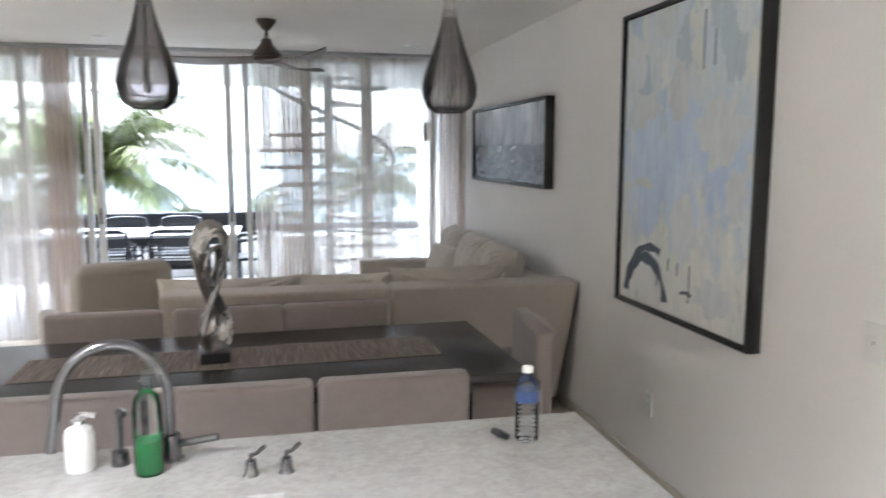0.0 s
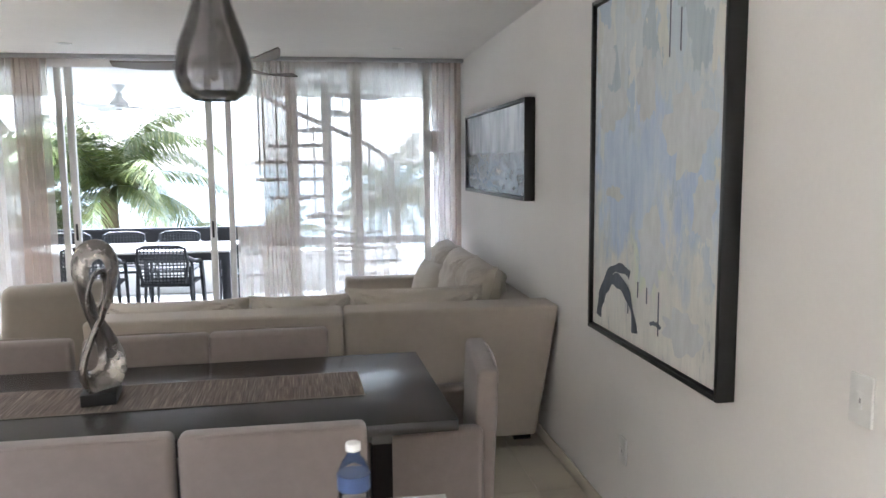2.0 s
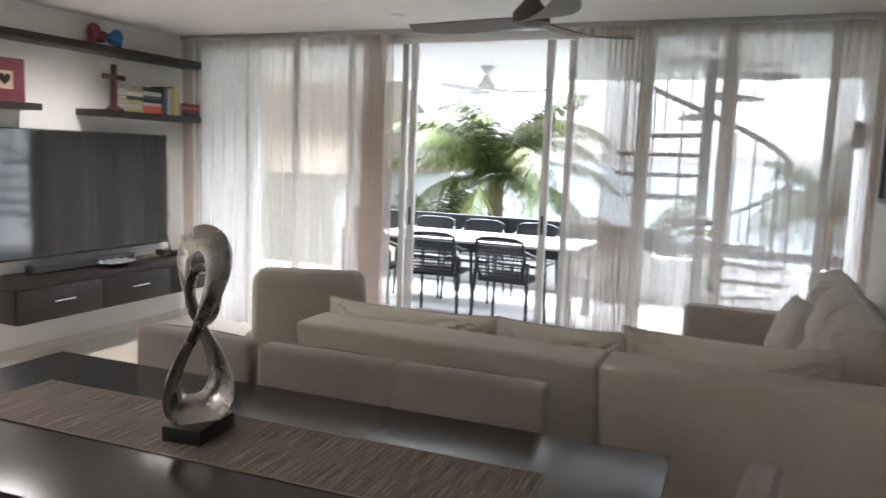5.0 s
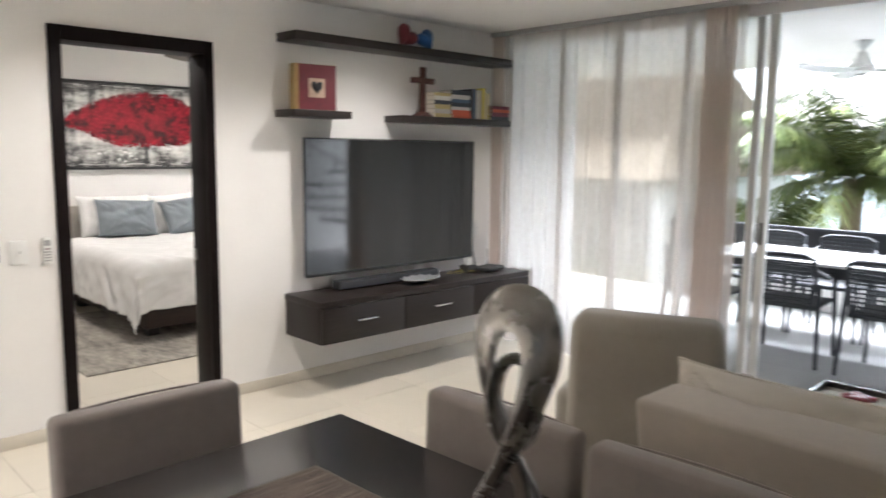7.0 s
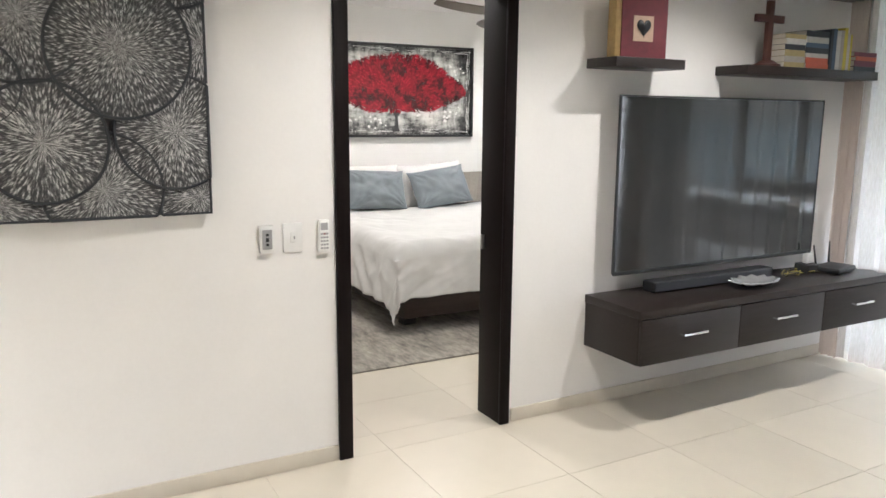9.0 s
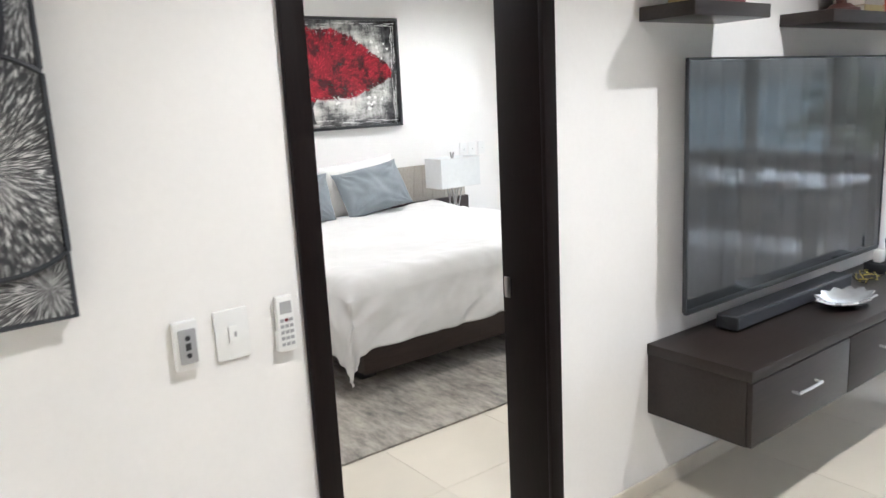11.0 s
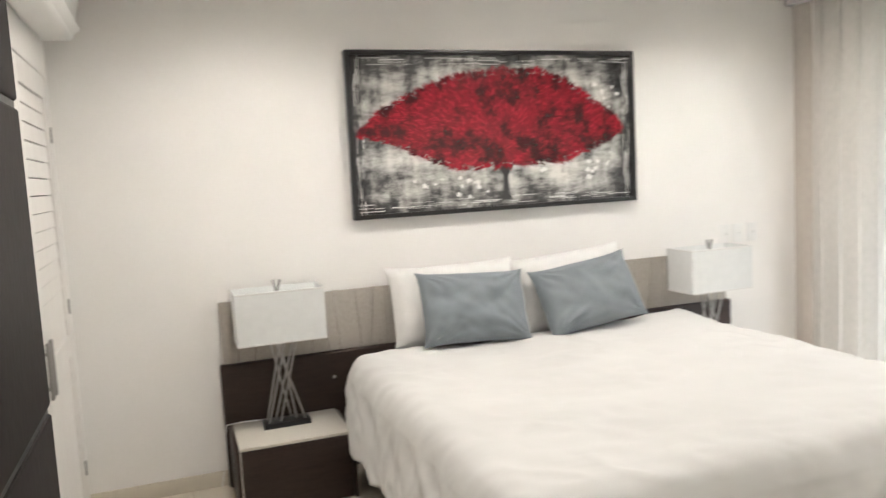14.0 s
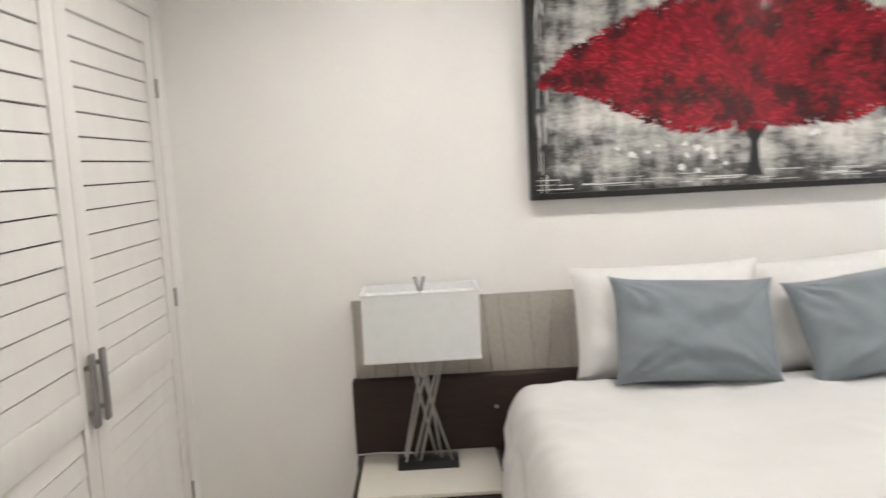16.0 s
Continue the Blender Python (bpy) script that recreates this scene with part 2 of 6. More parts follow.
GLOW = lamp_glow("lit_lamp_lens", (1.0, 0.86, 0.66), 9.0)
LENS_OFF = plain("unlit_lamp_lens", (0.6, 0.6, 0.58), 0.3, vary=0.02, bump=0)


def runner_material():
    m = Mat("woven_grass_runner", (0.13, 0.10, 0.085), 0.9)
    w = m.noise(1.0, 3, (230, 6, 1))
    f = m.noise(1.0, 2, (480, 120, 1))
    c = m.ramp(w, (0.36, (0.035, 0.026, 0.022)), (0.52, (0.135, 0.10, 0.08)), (0.68, (0.33, 0.275, 0.23)))
    m.paint(m.mix(0.3, c, m.ramp(f, (0.35, (0.04, 0.03, 0.025)), (0.65, (0.36, 0.31, 0.27)))))
    m.bump(f, 0.6, 0.002)
    return m.m


def rug_material():
    m = Mat("faded_grey_rug", (0.4, 0.37, 0.32), 0.95)
    a, b, f = m.noise(2.2, 8, (1, 2.2, 1), 0.75), m.noise(9, 6, (1, 3, 1), 0.7), m.noise(300, 2)
    c = m.ramp(a, (0.36, (0.115, 0.11, 0.108)), (0.48, (0.29, 0.265, 0.23)), (0.62, (0.45, 0.41, 0.345)))
    c = m.mix(0.4, c, m.ramp(b, (0.36, (0.10, 0.095, 0.09)), (0.6, (0.46, 0.42, 0.36))))
    m.paint(c)
    m.bump(f, 0.4, 0.003)
    return m.m


def abstract_material():
    """A large abstract in cream, grey and sky blue, brushed up and down."""
    m = Mat("blue_abstract_paint", (0.6, 0.6, 0.58), 0.5)
    sep = m.node("ShaderNodeSeparateXYZ")
    m.link(m.coords(), sep.inputs[0])
    y, z = sep.outputs[1], sep.outputs[2]
    cells = m.node("ShaderNodeTexVoronoi", Scale=4.2, Randomness=1.0)
    warp = m.noise(5, 5, (1, 2.2, 1))
    wv = m.node("ShaderNodeVectorMath")
    wv.operation = 'ADD'
    m.link(m.coords((1, 2.0, 1.1)), wv.inputs[0])
    m.link(m.ramp(warp, (0, (0, 0, 0)), (1, (0.6, 0.6, 0.6))), wv.inputs[1])
    m.link(wv.outputs[0], cells.inputs["Vector"])
    bw = m.node("ShaderNodeRGBToBW")
    m.link(cells.outputs["Color"], bw.inputs[0])
    patch = m.ramp(bw.outputs[0], (0.2, (0.42, 0.52, 0.58)), (0.38, (0.74, 0.74, 0.68)), (0.5, (0.50, 0.63, 0.76)), (0.62, (0.80, 0.80, 0.75)), (0.8, (0.46, 0.58, 0.70)))
    low = m.ramp(m.noise(6, 6, (1, 1.6, 0.5), 0.7), (0.30, (0.24, 0.30, 0.40)), (0.42, (0.72, 0.72, 0.67)), (0.7, (0.84, 0.83, 0.78)))
    blue = m.ramp(m.noise(4, 6, (1, 1, 0.4), 0.7), (0.3, (0.36, 0.50, 0.76)), (0.5, (0.50, 0.64, 0.86)), (0.75, (0.74, 0.80, 0.86)))
    hmix = m.node("ShaderNodeMapRange", From_Min=-0.18, From_Max=-0.42, To_Min=0.0, To_Max=1.0)
    zw = m.math('ADD', z, m.math('MULTIPLY', m.math('SUBTRACT', warp, 0.5), 0.9))
    m.link(zw, hmix.inputs[0])
    c = m.mix(hmix.outputs[0], patch, low)
    band = m.node("ShaderNodeMapRange", From_Min=0.36, From_Max=0.2, To_Min=0.0, To_Max=0.9)
    zoff = m.math('ABSOLUTE', m.math('ADD', zw, 0.03))
    yoff = m.math('ABSOLUTE', m.math('SUBTRACT', y, 0.15))
    m.link(m.math('ADD', zoff, m.math('MULTIPLY', yoff, 0.35)), band.inputs[0])
    c = m.mix(band.outputs[0], c, blue)
    fine = m.noise(14, 6, (1, 3, 0.45), 0.75)
    c = m.mix(0.25, c, m.ramp(fine, (0.30, (0.40, 0.46, 0.52)), (0.55, (0.80, 0.81, 0.80))))
    green = m.node("ShaderNodeMapRange", From_Min=0.2, From_Max=0.1, To_Min=0.0, To_Max=0.5)
    gz = m.math('ABSOLUTE', m.math('ADD', zw, 0.36))
    gy = m.math('ABSOLUTE', m.math('ADD', y, 0.02))
    m.link(m.math('ADD', gz, gy), green.inputs[0])
    c = m.mix(green.outputs[0], c, (0.68, 0.78, 0.58))
    m.paint(c)
    m.bump(fine, 0.3, 0.003)
    return m.m


def photo_material():
    """A grey beach photograph: pale hazy sky above dark water and shapes."""
    m = Mat("grey_photograph", (0.3, 0.31, 0.34), 0.25)
    sep = m.node("ShaderNodeSeparateXYZ")
    m.link(m.coords(), sep.inputs[0])
    up = m.ramp(m.noise(2.5, 5, (1, 2.4, 0.8)), (0.35, (0.13, 0.135, 0.155)), (0.6, (0.40, 0.41, 0.44)))
    dn = m.ramp(m.noise(9, 6, (1, 1, 2)), (0.35, (0.055, 0.058, 0.07)), (0.65, (0.17, 0.175, 0.20)))
    rng = m.node("ShaderNodeMapRange", From_Min=0.005, From_Max=-0.015)
    m.link(sep.outputs[2], rng.inputs[0])
    m.paint(m.mix(rng.outputs[0], up, dn))
    return m.m


def tree_ground():
    """Brushed black, grey and white blocks, darker to the rim of the canvas as painted."""
    m = Mat("brushed_grey_canvas", (0.4, 0.4, 0.4), 0.16, Coat_Weight=0.3, Coat_Roughness=0.05)
    sep = m.node("ShaderNodeSeparateXYZ")
    m.link(m.coords(), sep.inputs[0])
    a, b = m.noise(3.4, 7, (1, 1, 3.2), 0.75), m.noise(3.4, 7, (1, 3.0, 1), 0.75)
    both = m.math('ADD', m.math('MULTIPLY', a, 0.5), m.math('MULTIPLY', b, 0.5))
    ey = m.math('POWER', m.math('DIVIDE', m.math('ABSOLUTE', sep.outputs[1]), 0.86), 6.0)
    ez = m.math('POWER', m.math('DIVIDE', m.math('ABSOLUTE', sep.outputs[2]), 0.43), 3.5)
    edge = m.math('MULTIPLY', m.math('ADD', ey, ez), 0.15)
    m.paint(m.ramp(m.math('SUBTRACT', both, edge), (0.28, (0.010, 0.010, 0.011)), (0.38, (0.08, 0.08, 0.08)), (0.45, (0.34, 0.335, 0.32)), (0.55, (0.66, 0.65, 0.62))))
    return m.m


def crown_material():
    m = Mat("red_paint", (0.35, 0.01, 0.02), 0.2, Coat_Weight=0.3, Coat_Roughness=0.05)
    r = m.node("ShaderNodeNewGeometry").outputs["Random Per Island"]
    c = m.ramp(r, (0.0, (0.12, 0.005, 0.012)), (0.5, (0.27, 0.008, 0.020)), (1.0, (0.42, 0.016, 0.034)))
    m.paint(m.mix(m.ramp(m.noise(8, 6, rough=0.7), (0.42, (0.9, 0.9, 0.9)), (0.53, (0, 0, 0))), c, (0.030, 0.004, 0.007)))
    return m.m


def disc_material():
    """Carved grey discs, streaked out from the middle with silvery flecks."""
    m = Mat("carved_grey_disc", (0.13, 0.13, 0.13), 0.45, 0.25)
    sep = m.node("ShaderNodeSeparateXYZ")
    m.link(m.coords(), sep.inputs[0])
    y, z = sep.outputs[1], sep.outputs[2]
    ang = m.math('ARCTAN2', z, y)
    rad = m.math('SQRT', m.math('ADD', m.math('MULTIPLY', y, y), m.math('MULTIPLY', z, z)))
    info = m.node("ShaderNodeObjectInfo")
    cmb = m.node("ShaderNodeCombineXYZ")
    m.link(m.math('MULTIPLY', ang, 30.0), cmb.inputs[0])
    m.link(m.math('MULTIPLY', rad, 46.0), cmb.inputs[1])
    m.link(m.math('MULTIPLY', info.outputs["Random"], 40.0), cmb.inputs[2])
    n = m.node("ShaderNodeTexNoise", Scale=1.0, Detail=2.5, Roughness=0.5)
    m.link(cmb.outputs[0], n.inputs["Vector"])
    f = m.math('SUBTRACT', n.outputs["Fac"], m.math('MULTIPLY', rad, 0.42))
    m.paint(m.ramp(f, (0.36, (0.05, 0.051, 0.053)), (0.46, (0.14, 0.14, 0.14)), (0.53, (0.32, 0.32, 0.315)), (0.60, (0.66, 0.65, 0.64))))
    m.bump(n.outputs["Fac"], 0.7, 0.006)
    return m.m


# ---- mesh helpers ----
def box(bm, x0, x1, y0, y1, z0, z1, bevel=0.0, seg=2):
    r = bmesh.ops.create_cube(bm, size=1.0, matrix=Matrix.Translation(((x0 + x1) / 2, (y0 + y1) / 2, (z0 + z1) / 2)) @ Matrix.Diagonal((x1 - x0, y1 - y0, z1 - z0, 1)))
    if bevel:
        edges = list({e for v in r["verts"] for e in v.link_edges})
        bmesh.ops.bevel(bm, geom=edges, offset=bevel, segments=seg, profile=0.5, affect='EDGES')
    return r["verts"]


def B(*dims, bevel=0.0, seg=2):
    bm = bmesh.new()
    box(bm, *dims, bevel=bevel, seg=seg)
    return bm


def rod(bm, a, b, r0, r1=None, n=12):
    a, b = Vector(a), Vector(b)
    d = b - a
    m = Matrix.Translation((a + b) / 2) @ d.to_track_quat('Z', 'Y').to_matrix().to_4x4()
    bmesh.ops.create_cone(bm, cap_ends=True, segments=n, radius1=r0, radius2=r0 if r1 is None else r1, depth=d.length, matrix=m)


def R(a, b, r0, r1=None, n=12):
    bm = bmesh.new()
    rod(bm, a, b, r0, r1, n)
    return bm


def lathe(bm, profile, n=24, at=(0, 0, 0)):
    rings = []
    for r, z in profile:
        rings.append([bm.verts.new((at[0] + r * math.cos(2 * math.pi * k / n), at[1] + r * math.sin(2 * math.pi * k / n), at[2] + z)) for k in range(n)])
    for p, q in zip(rings, rings[1:]):
        for k in range(n):
            bm.faces.new((p[k], p[(k + 1) % n], q[(k + 1) % n], q[k]))
    for ring, flip in ((rings[0], True), (rings[-1], False)):
        if (ring[0].co - ring[n // 2].co).length > 0.002:
            bm.faces.new(ring[::-1] if flip else ring)
    return bm


def L(profile, n=24, at=(0, 0, 0)):
    return lathe(bmesh.new(), profile, n, at)


def tube(bm, pts, r, n=8, radii=None):
    """A round bar along the points."""
    pts = [Vector(p) for p in pts]
    rings, ref = [], None
    for i, p in enumerate(pts):
        d = (pts[min(i + 1, len(pts) - 1)] - pts[max(i - 1, 0)]).normalized()
        if ref is None:
            ref = d.orthogonal().normalized()
        ref = (ref - d * ref.dot(d)).normalized()
        s = d.cross(ref)
        rr = float(radii[i]) if radii else r
        rings.append([bm.verts.new(p + rr * (math.cos(2 * math.pi * k / n) * ref + math.sin(2 * math.pi * k / n) * s)) for k in range(n)])
    for p, q in zip(rings, rings[1:]):
        for k in range(n):
            bm.faces.new((p[k], p[(k + 1) % n], q[(k + 1) % n], q[k]))
    bm.faces.new(rings[0][::-1])
    bm.faces.new(rings[-1])
    return bm


def T(pts, r, n=8):
    return tube(bmesh.new(), pts, r, n)


def ribbon(bm, left, right, x):
    """A flat stroke of paint between two rows of points, thin, proud of the canvas."""
    a = [bm.verts.new((x, *p)) for p in left]
    b = [bm.verts.new((x, *p)) for p in right]
    for k in range(len(a) - 1):
        bm.faces.new((a[k], b[k], b[k + 1], a[k + 1]))


def pillow(w, h, d, n=18, sag=0.0, seed=0, crease=0.006, box_like=3.2):
    """A stuffed cushion: w wide (x), h high (z), d thick (y), with drawn-in edges and soft creases."""
    bm = bmesh.new()
    for side in (1, -1):
        grid = []
        for i in range(n + 1):
            row = []
            for j in range(n + 1):
                u, v = 2 * i / n - 1, 2 * j / n - 1
                full = max(0.0, (1 - abs(u) ** box_like)) ** 0.55 * max(0.0, (1 - abs(v) ** box_like)) ** 0.55
                pull = 1 - 0.22 / box_like * (1 - abs(u) ** 4) * abs(v) ** 3
                pullu = 1 - 0.19 / box_like * (1 - abs(v) ** 4) * abs(u) ** 3
                k = noise.noise(Vector((u * 2.1 + seed, v * 2.1, side * 3.0)))
                fold = 0.0
                for cu, cv in ((-1, -1), (1, -1), (-1, 1), (1, 1)):
                    far = math.hypot(u - cu, v - cv)
                    ray = math.atan2(v - cv, u - cu)
                    fold += math.sin(ray * 17 + seed + 3 * noise.noise(Vector((u * 2, v * 2, seed)))) * max(0.0, 1 - far / 1.3) ** 1.5
                fold += 0.8 * (0.35 - abs(noise.noise(Vector((u * 3.2 + v + seed, v * 2.2 - seed, 5.0 + side)))))
                y = side * (d / 2 * full + crease * k * full + 0.5 * crease * fold * full)
                row.append(bm.verts.new((w / 2 * u * pullu, y, h / 2 * v * pull - sag * full * (v > 0) * 0.5)))
            grid.append(row)
        for i in range(n):
            for j in range(n):
                f = (grid[i][j], grid[i + 1][j], grid[i + 1][j + 1], grid[i][j + 1])
                bm.faces.new(f if side < 0 else f[::-1])
    bmesh.ops.remove_doubles(bm, verts=bm.verts, dist=0.0008)
    return bm


def pillow_rim(w, h, box_like, n=16):
    """The seam round a cushion made by pillow()."""
    a, b = 0.22 / box_like, 0.19 / box_like
    line = []
    for s in range(4):
        for k in range(n):
            e = 2 * k / n - 1
            u, v = ((e, 1), (1, -e), (-e, -1), (-1, e))[s]
            line.append((w / 2 * u * (1 - b * (1 - abs(v) ** 4) * abs(u) ** 3), 0.0, h / 2 * v * (1 - a * (1 - abs(u) ** 4) * abs(v) ** 3)))
    return line + line[:1]


def turned(bm, m):
    bmesh.ops.transform(bm, matrix=m, verts=bm.verts)
    return bm


def finish(bm, name, angle=35):
    bmesh.ops.recalc_face_normals(bm, faces=bm.faces)
    me = bpy.data.meshes.new(name)
    bm.to_mesh(me)
    bm.free()
    for p in me.polygons:
        p.use_smooth = True
    me.set_sharp_from_angle(angle=radians(angle))
    return me


def part(name, bm, material, parent, label=""):
    me = finish(bm, name)
    me.materials.append(material)
    ob = new(name, me)
    ob.parent = parent
    if label:
        tagged(ob, label=label)
    return ob


def solo(name, bm, material, label="", category="", kind="", group="", at=None):
    """A thing, or a piece of the setting, of one mesh."""
    me = finish(bm, name)
    me.materials.append(material)
    ob = new(name, me)
    if at is not None:
        ob.matrix_basis = at
    return tagged(ob, label, category, group, kind)


def thing(name, at, label, category, group="", kind=""):
    ob = new(name)
    ob.empty_display_size = 0.1
    ob.matrix_basis = at
    return tagged(ob, label, category, group, kind)

# ---- the large structure ----
WX, EX, GY, SY, CZ = -3.555, 1.88, 7.41, -2.2, 2.48      # living room: west, east, glass front, south, ceiling
BW, BS, BN, BC = -7.335, 3.68, 8.25, 2.53                # bedroom: west, closet front, north, ceiling
bm = bmesh.new()
box(bm, -3.72, WX, SY, 3.962, 0, CZ)
box(bm, -3.72, WX, 4.76, GY + 0.1, 0, CZ)
box(bm, -3.72, WX, 3.962, 4.76, 2.10, CZ)
solo("wall_west", bm, WALL, "white painted plaster wall with a doorway", "wall", "structure")
solo("wall_east", B(EX, EX + 0.15, SY, GY + 0.1, 0, CZ), WALL, "smooth white painted plaster wall", "wall", "structure")
solo("wall_south", B(-3.72, EX + 0.15, SY - 0.15, SY, 0, CZ), WALL, "smooth white painted plaster wall", "wall", "structure")
solo("ceiling", B(-3.72, EX + 0.15, SY - 0.15, GY + 0.02, CZ, CZ + 0.2), CEIL, "flat white painted ceiling", "ceiling", "structure")
floor = solo("floor", B(-3.72, EX + 0.15, SY - 0.15, GY + 0.12, -0.2, -0.012), GROUT, "large cream polished floor tiles", "floor", "structure")
bfloor = solo("floor_bedroom", B(BW - 0.15, -3.72, 3.0, BN + 0.15, -0.2, -0.012), GROUT, "large cream polished floor tiles", "floor", "structure")
solo("wall_bedroom_west", B(BW - 0.15, BW, 3.0, BN + 0.15, 0, BC), WALL, "white painted plaster wall", "wall", "structure")
bm = bmesh.new()
box(bm, BW, -6.9, BN, BN + 0.15, 0, BC)
box(bm, -4.1, -3.72, BN, BN + 0.15, 0, BC)
box(bm, -6.9, -4.1, BN, BN + 0.15, 2.4, BC)
solo("wall_bedroom_north", bm, WALL, "white painted wall round a tall window", "wall", "structure")
bm = bmesh.new()
box(bm, BW, -7.24, BS - 0.12, BS, 0, BC)
box(bm, -7.24, -4.2, BS - 0.12, BS, 2.07, BC)
box(bm, -4.2, -3.72, BS - 0.12, BS, 0, BC)
box(bm, BW, -3.72, 3.0, 3.06, 0, BC)
solo("wall_bedroom_south", bm, WALL, "white painted wall over the closet doors", "wall", "structure")
solo("wall_bedroom_east", B(-3.72, WX, GY + 0.1, BN + 0.15, 0, BC), WALL, "white painted plaster wall", "wall", "structure")
solo("ceiling_bedroom", B(BW - 0.15, -3.722, 3.0, BN + 0.15, BC, BC + 0.2), CEIL, "flat white painted ceiling", "ceiling", "structure")
for nm, d in (("baseboard_west", (WX, WX + 0.012, SY, 3.92, 0, 0.07)), ("baseboard_west_north", (WX, WX + 0.012, 4.82, GY - 0.05, 0, 0.07)),
              ("baseboard_east", (EX - 0.012, EX, SY, GY - 0.05, 0, 0.07)), ("baseboard_bedroom", (BW, BW + 0.012, BS, BN, 0, 0.08))):
    solo(nm, B(*d, bevel=0.003), SKIRT, "low cream stone skirting", "baseboard", "structure")

# doorway
door = thing("door_frame_1", pose(0, 0, 0), "dark wenge wooden frame lining the bedroom doorway", "door frame", kind="structure")
for nm, d in (("jamb", (-3.75, WX + 0.002, 3.93, 3.971, 0, 2.13)), ("jamb", (-3.75, WX + 0.002, 4.75, 4.79, 0, 2.13)), ("head", (-3.75, WX + 0.002, 3.971, 4.75, 2.083, 2.13)),
              ("casing", (WX + 0.002, WX + 0.022, 3.91, 3.973, 0, 2.155)), ("casing", (WX + 0.002, WX + 0.022, 4.748, 4.802, 0, 2.155)), ("casing", (WX + 0.002, WX + 0.022, 3.973, 4.748, 2.081, 2.155))):
    part(nm, B(*d, bevel=0.003), WENGE_Z, door)
part("strike_plate", B(-3.735, -3.71, 4.742, 4.7495, 0.86, 0.93, bevel=0.002), STEEL, door, "brushed steel strike plate")
leaf = thing("door_1", pose(-3.76, 3.965, 0), "dark grooved wooden door standing wide open", "door", kind="structure")
for k in range(5):
    part("panel", B(-0.80, 0, -0.02, 0.02, 0.02 + 0.41 * k, 0.42 + 0.41 * k, bevel=0.004), WENGE_Z, leaf)
part("core", B(-0.797, -0.003, -0.016, 0.016, 0.015, 2.06), BLACK, leaf)
part("door_handle", T([(-0.74, 0.02, 1.0), (-0.74, 0.055, 1.0), (-0.72, 0.06, 1.0), (-0.63, 0.06, 1.0)], 0.008), STEEL, leaf, "steel lever handle")

# glass front
win = thing("window_1", pose(0, GY, 0), "white aluminium sliding glass doors, the middle one slid open", "window", kind="structure")
part("header", B(-3.55, EX - 0.002, -0.05, 0.06, 2.395, CZ - 0.002, bevel=0.003), ALU, win)
part("sill", B(-3.55, EX - 0.002, -0.05, 0.06, 0.002, 0.018, bevel=0.003), ALU, win)
for x, w, y in ((-3.52, .05, .02), (-2.99, .05, .02), (-2.49, .06, .02), (-1.95, .05, .02), (-1.46, .05, .02), (-1.362, .055, -.025), (-0.272, .055, -.025), (-0.12, .05, .02), (0.41, .10, .02), (0.96, .10, .02), (1.58, .06, .02), (1.85, .05, .02)):
    part("stile", B(x - w / 2, x + w / 2, y - 0.02, y + 0.02, 0.018, 2.395, bevel=0.003), ALU, win)
for x in (-1.362, -0.272):
    part("pull", B(x - 0.009, x + 0.009, -0.053, -0.0455, 0.98, 1.12, bevel=0.002), BLACKPL, win, "black recessed pull")
for a, b in ((-3.495, -3.015), (-2.965, -2.52), (-2.46, -1.975), (-1.925, -1.485), (-0.095, 0.36), (0.46, 0.91), (1.01, 1.55), (1.61, 1.825)):
    ob = part("pane", B(a, b, 0.016, 0.024, 0.02, 2.394), PANE, win)
    ob.visible_shadow = False
bwin = thing("window_2", pose(0, BN + 0.07, 0), "white aluminium bedroom window behind sheer curtains", "window", kind="structure")
for x in (-6.87, -5.5, -4.13):
    part("stile", B(x - 0.03, x + 0.03, -0.02, 0.02, 0.0, 2.4, bevel=0.003), ALU, bwin)
part("header", B(-6.84, -4.16, -0.02, 0.02, 2.34, 2.4, bevel=0.003), ALU, bwin)
for a, b in ((-6.84, -5.53), (-5.47, -4.16)):
    ob = part("pane", B(a, b, -0.004, 0.004, 0.0, 2.34), PANE, bwin)
    ob.visible_shadow = False


# ---- curtains ----
def curtain(name, runs, y, z0, z1, material, label, seed):
    """A hanging curtain whose folds are tighter or wider along its runs of (from, to, folds, depth)."""
    bm, rng, rows = bmesh.new(), random.Random(seed), []
    prof = []
    for a, b, folds, amp in runs:
        n = max(8, int(folds * 10))
        for i in range(n):
            s = i / n
            ph = 2 * math.pi * folds * s
            prof.append((a + (b - a) * (s + 0.25 / folds * 0.35 * math.sin(2 * ph)), amp * math.sin(ph) * (0.75 + 0.5 * noise.noise(Vector((s * folds * 0.6, seed, 0)))), s + a))
    lv = 9
    for k in range(lv + 1):
        h = k / lv
        row = []
        for x, d, s in prof:
            grow = 1.0 - 0.55 * h ** 4
            sway = 0.018 * noise.noise(Vector((s * 3, h * 1.6, seed + 5))) * (1 - h)
            row.append(bm.verts.new((x + sway, y + d * grow + sway, z0 + (z1 - z0) * h)))
        rows.append(row)
    for p, q in zip(rows, rows[1:]):
        for i in range(len(p) - 1):
            bm.faces.new((p[i], p[i + 1], q[i + 1], q[i]))
    ob = solo(name, bm, material, label, "curtain")
    return ob


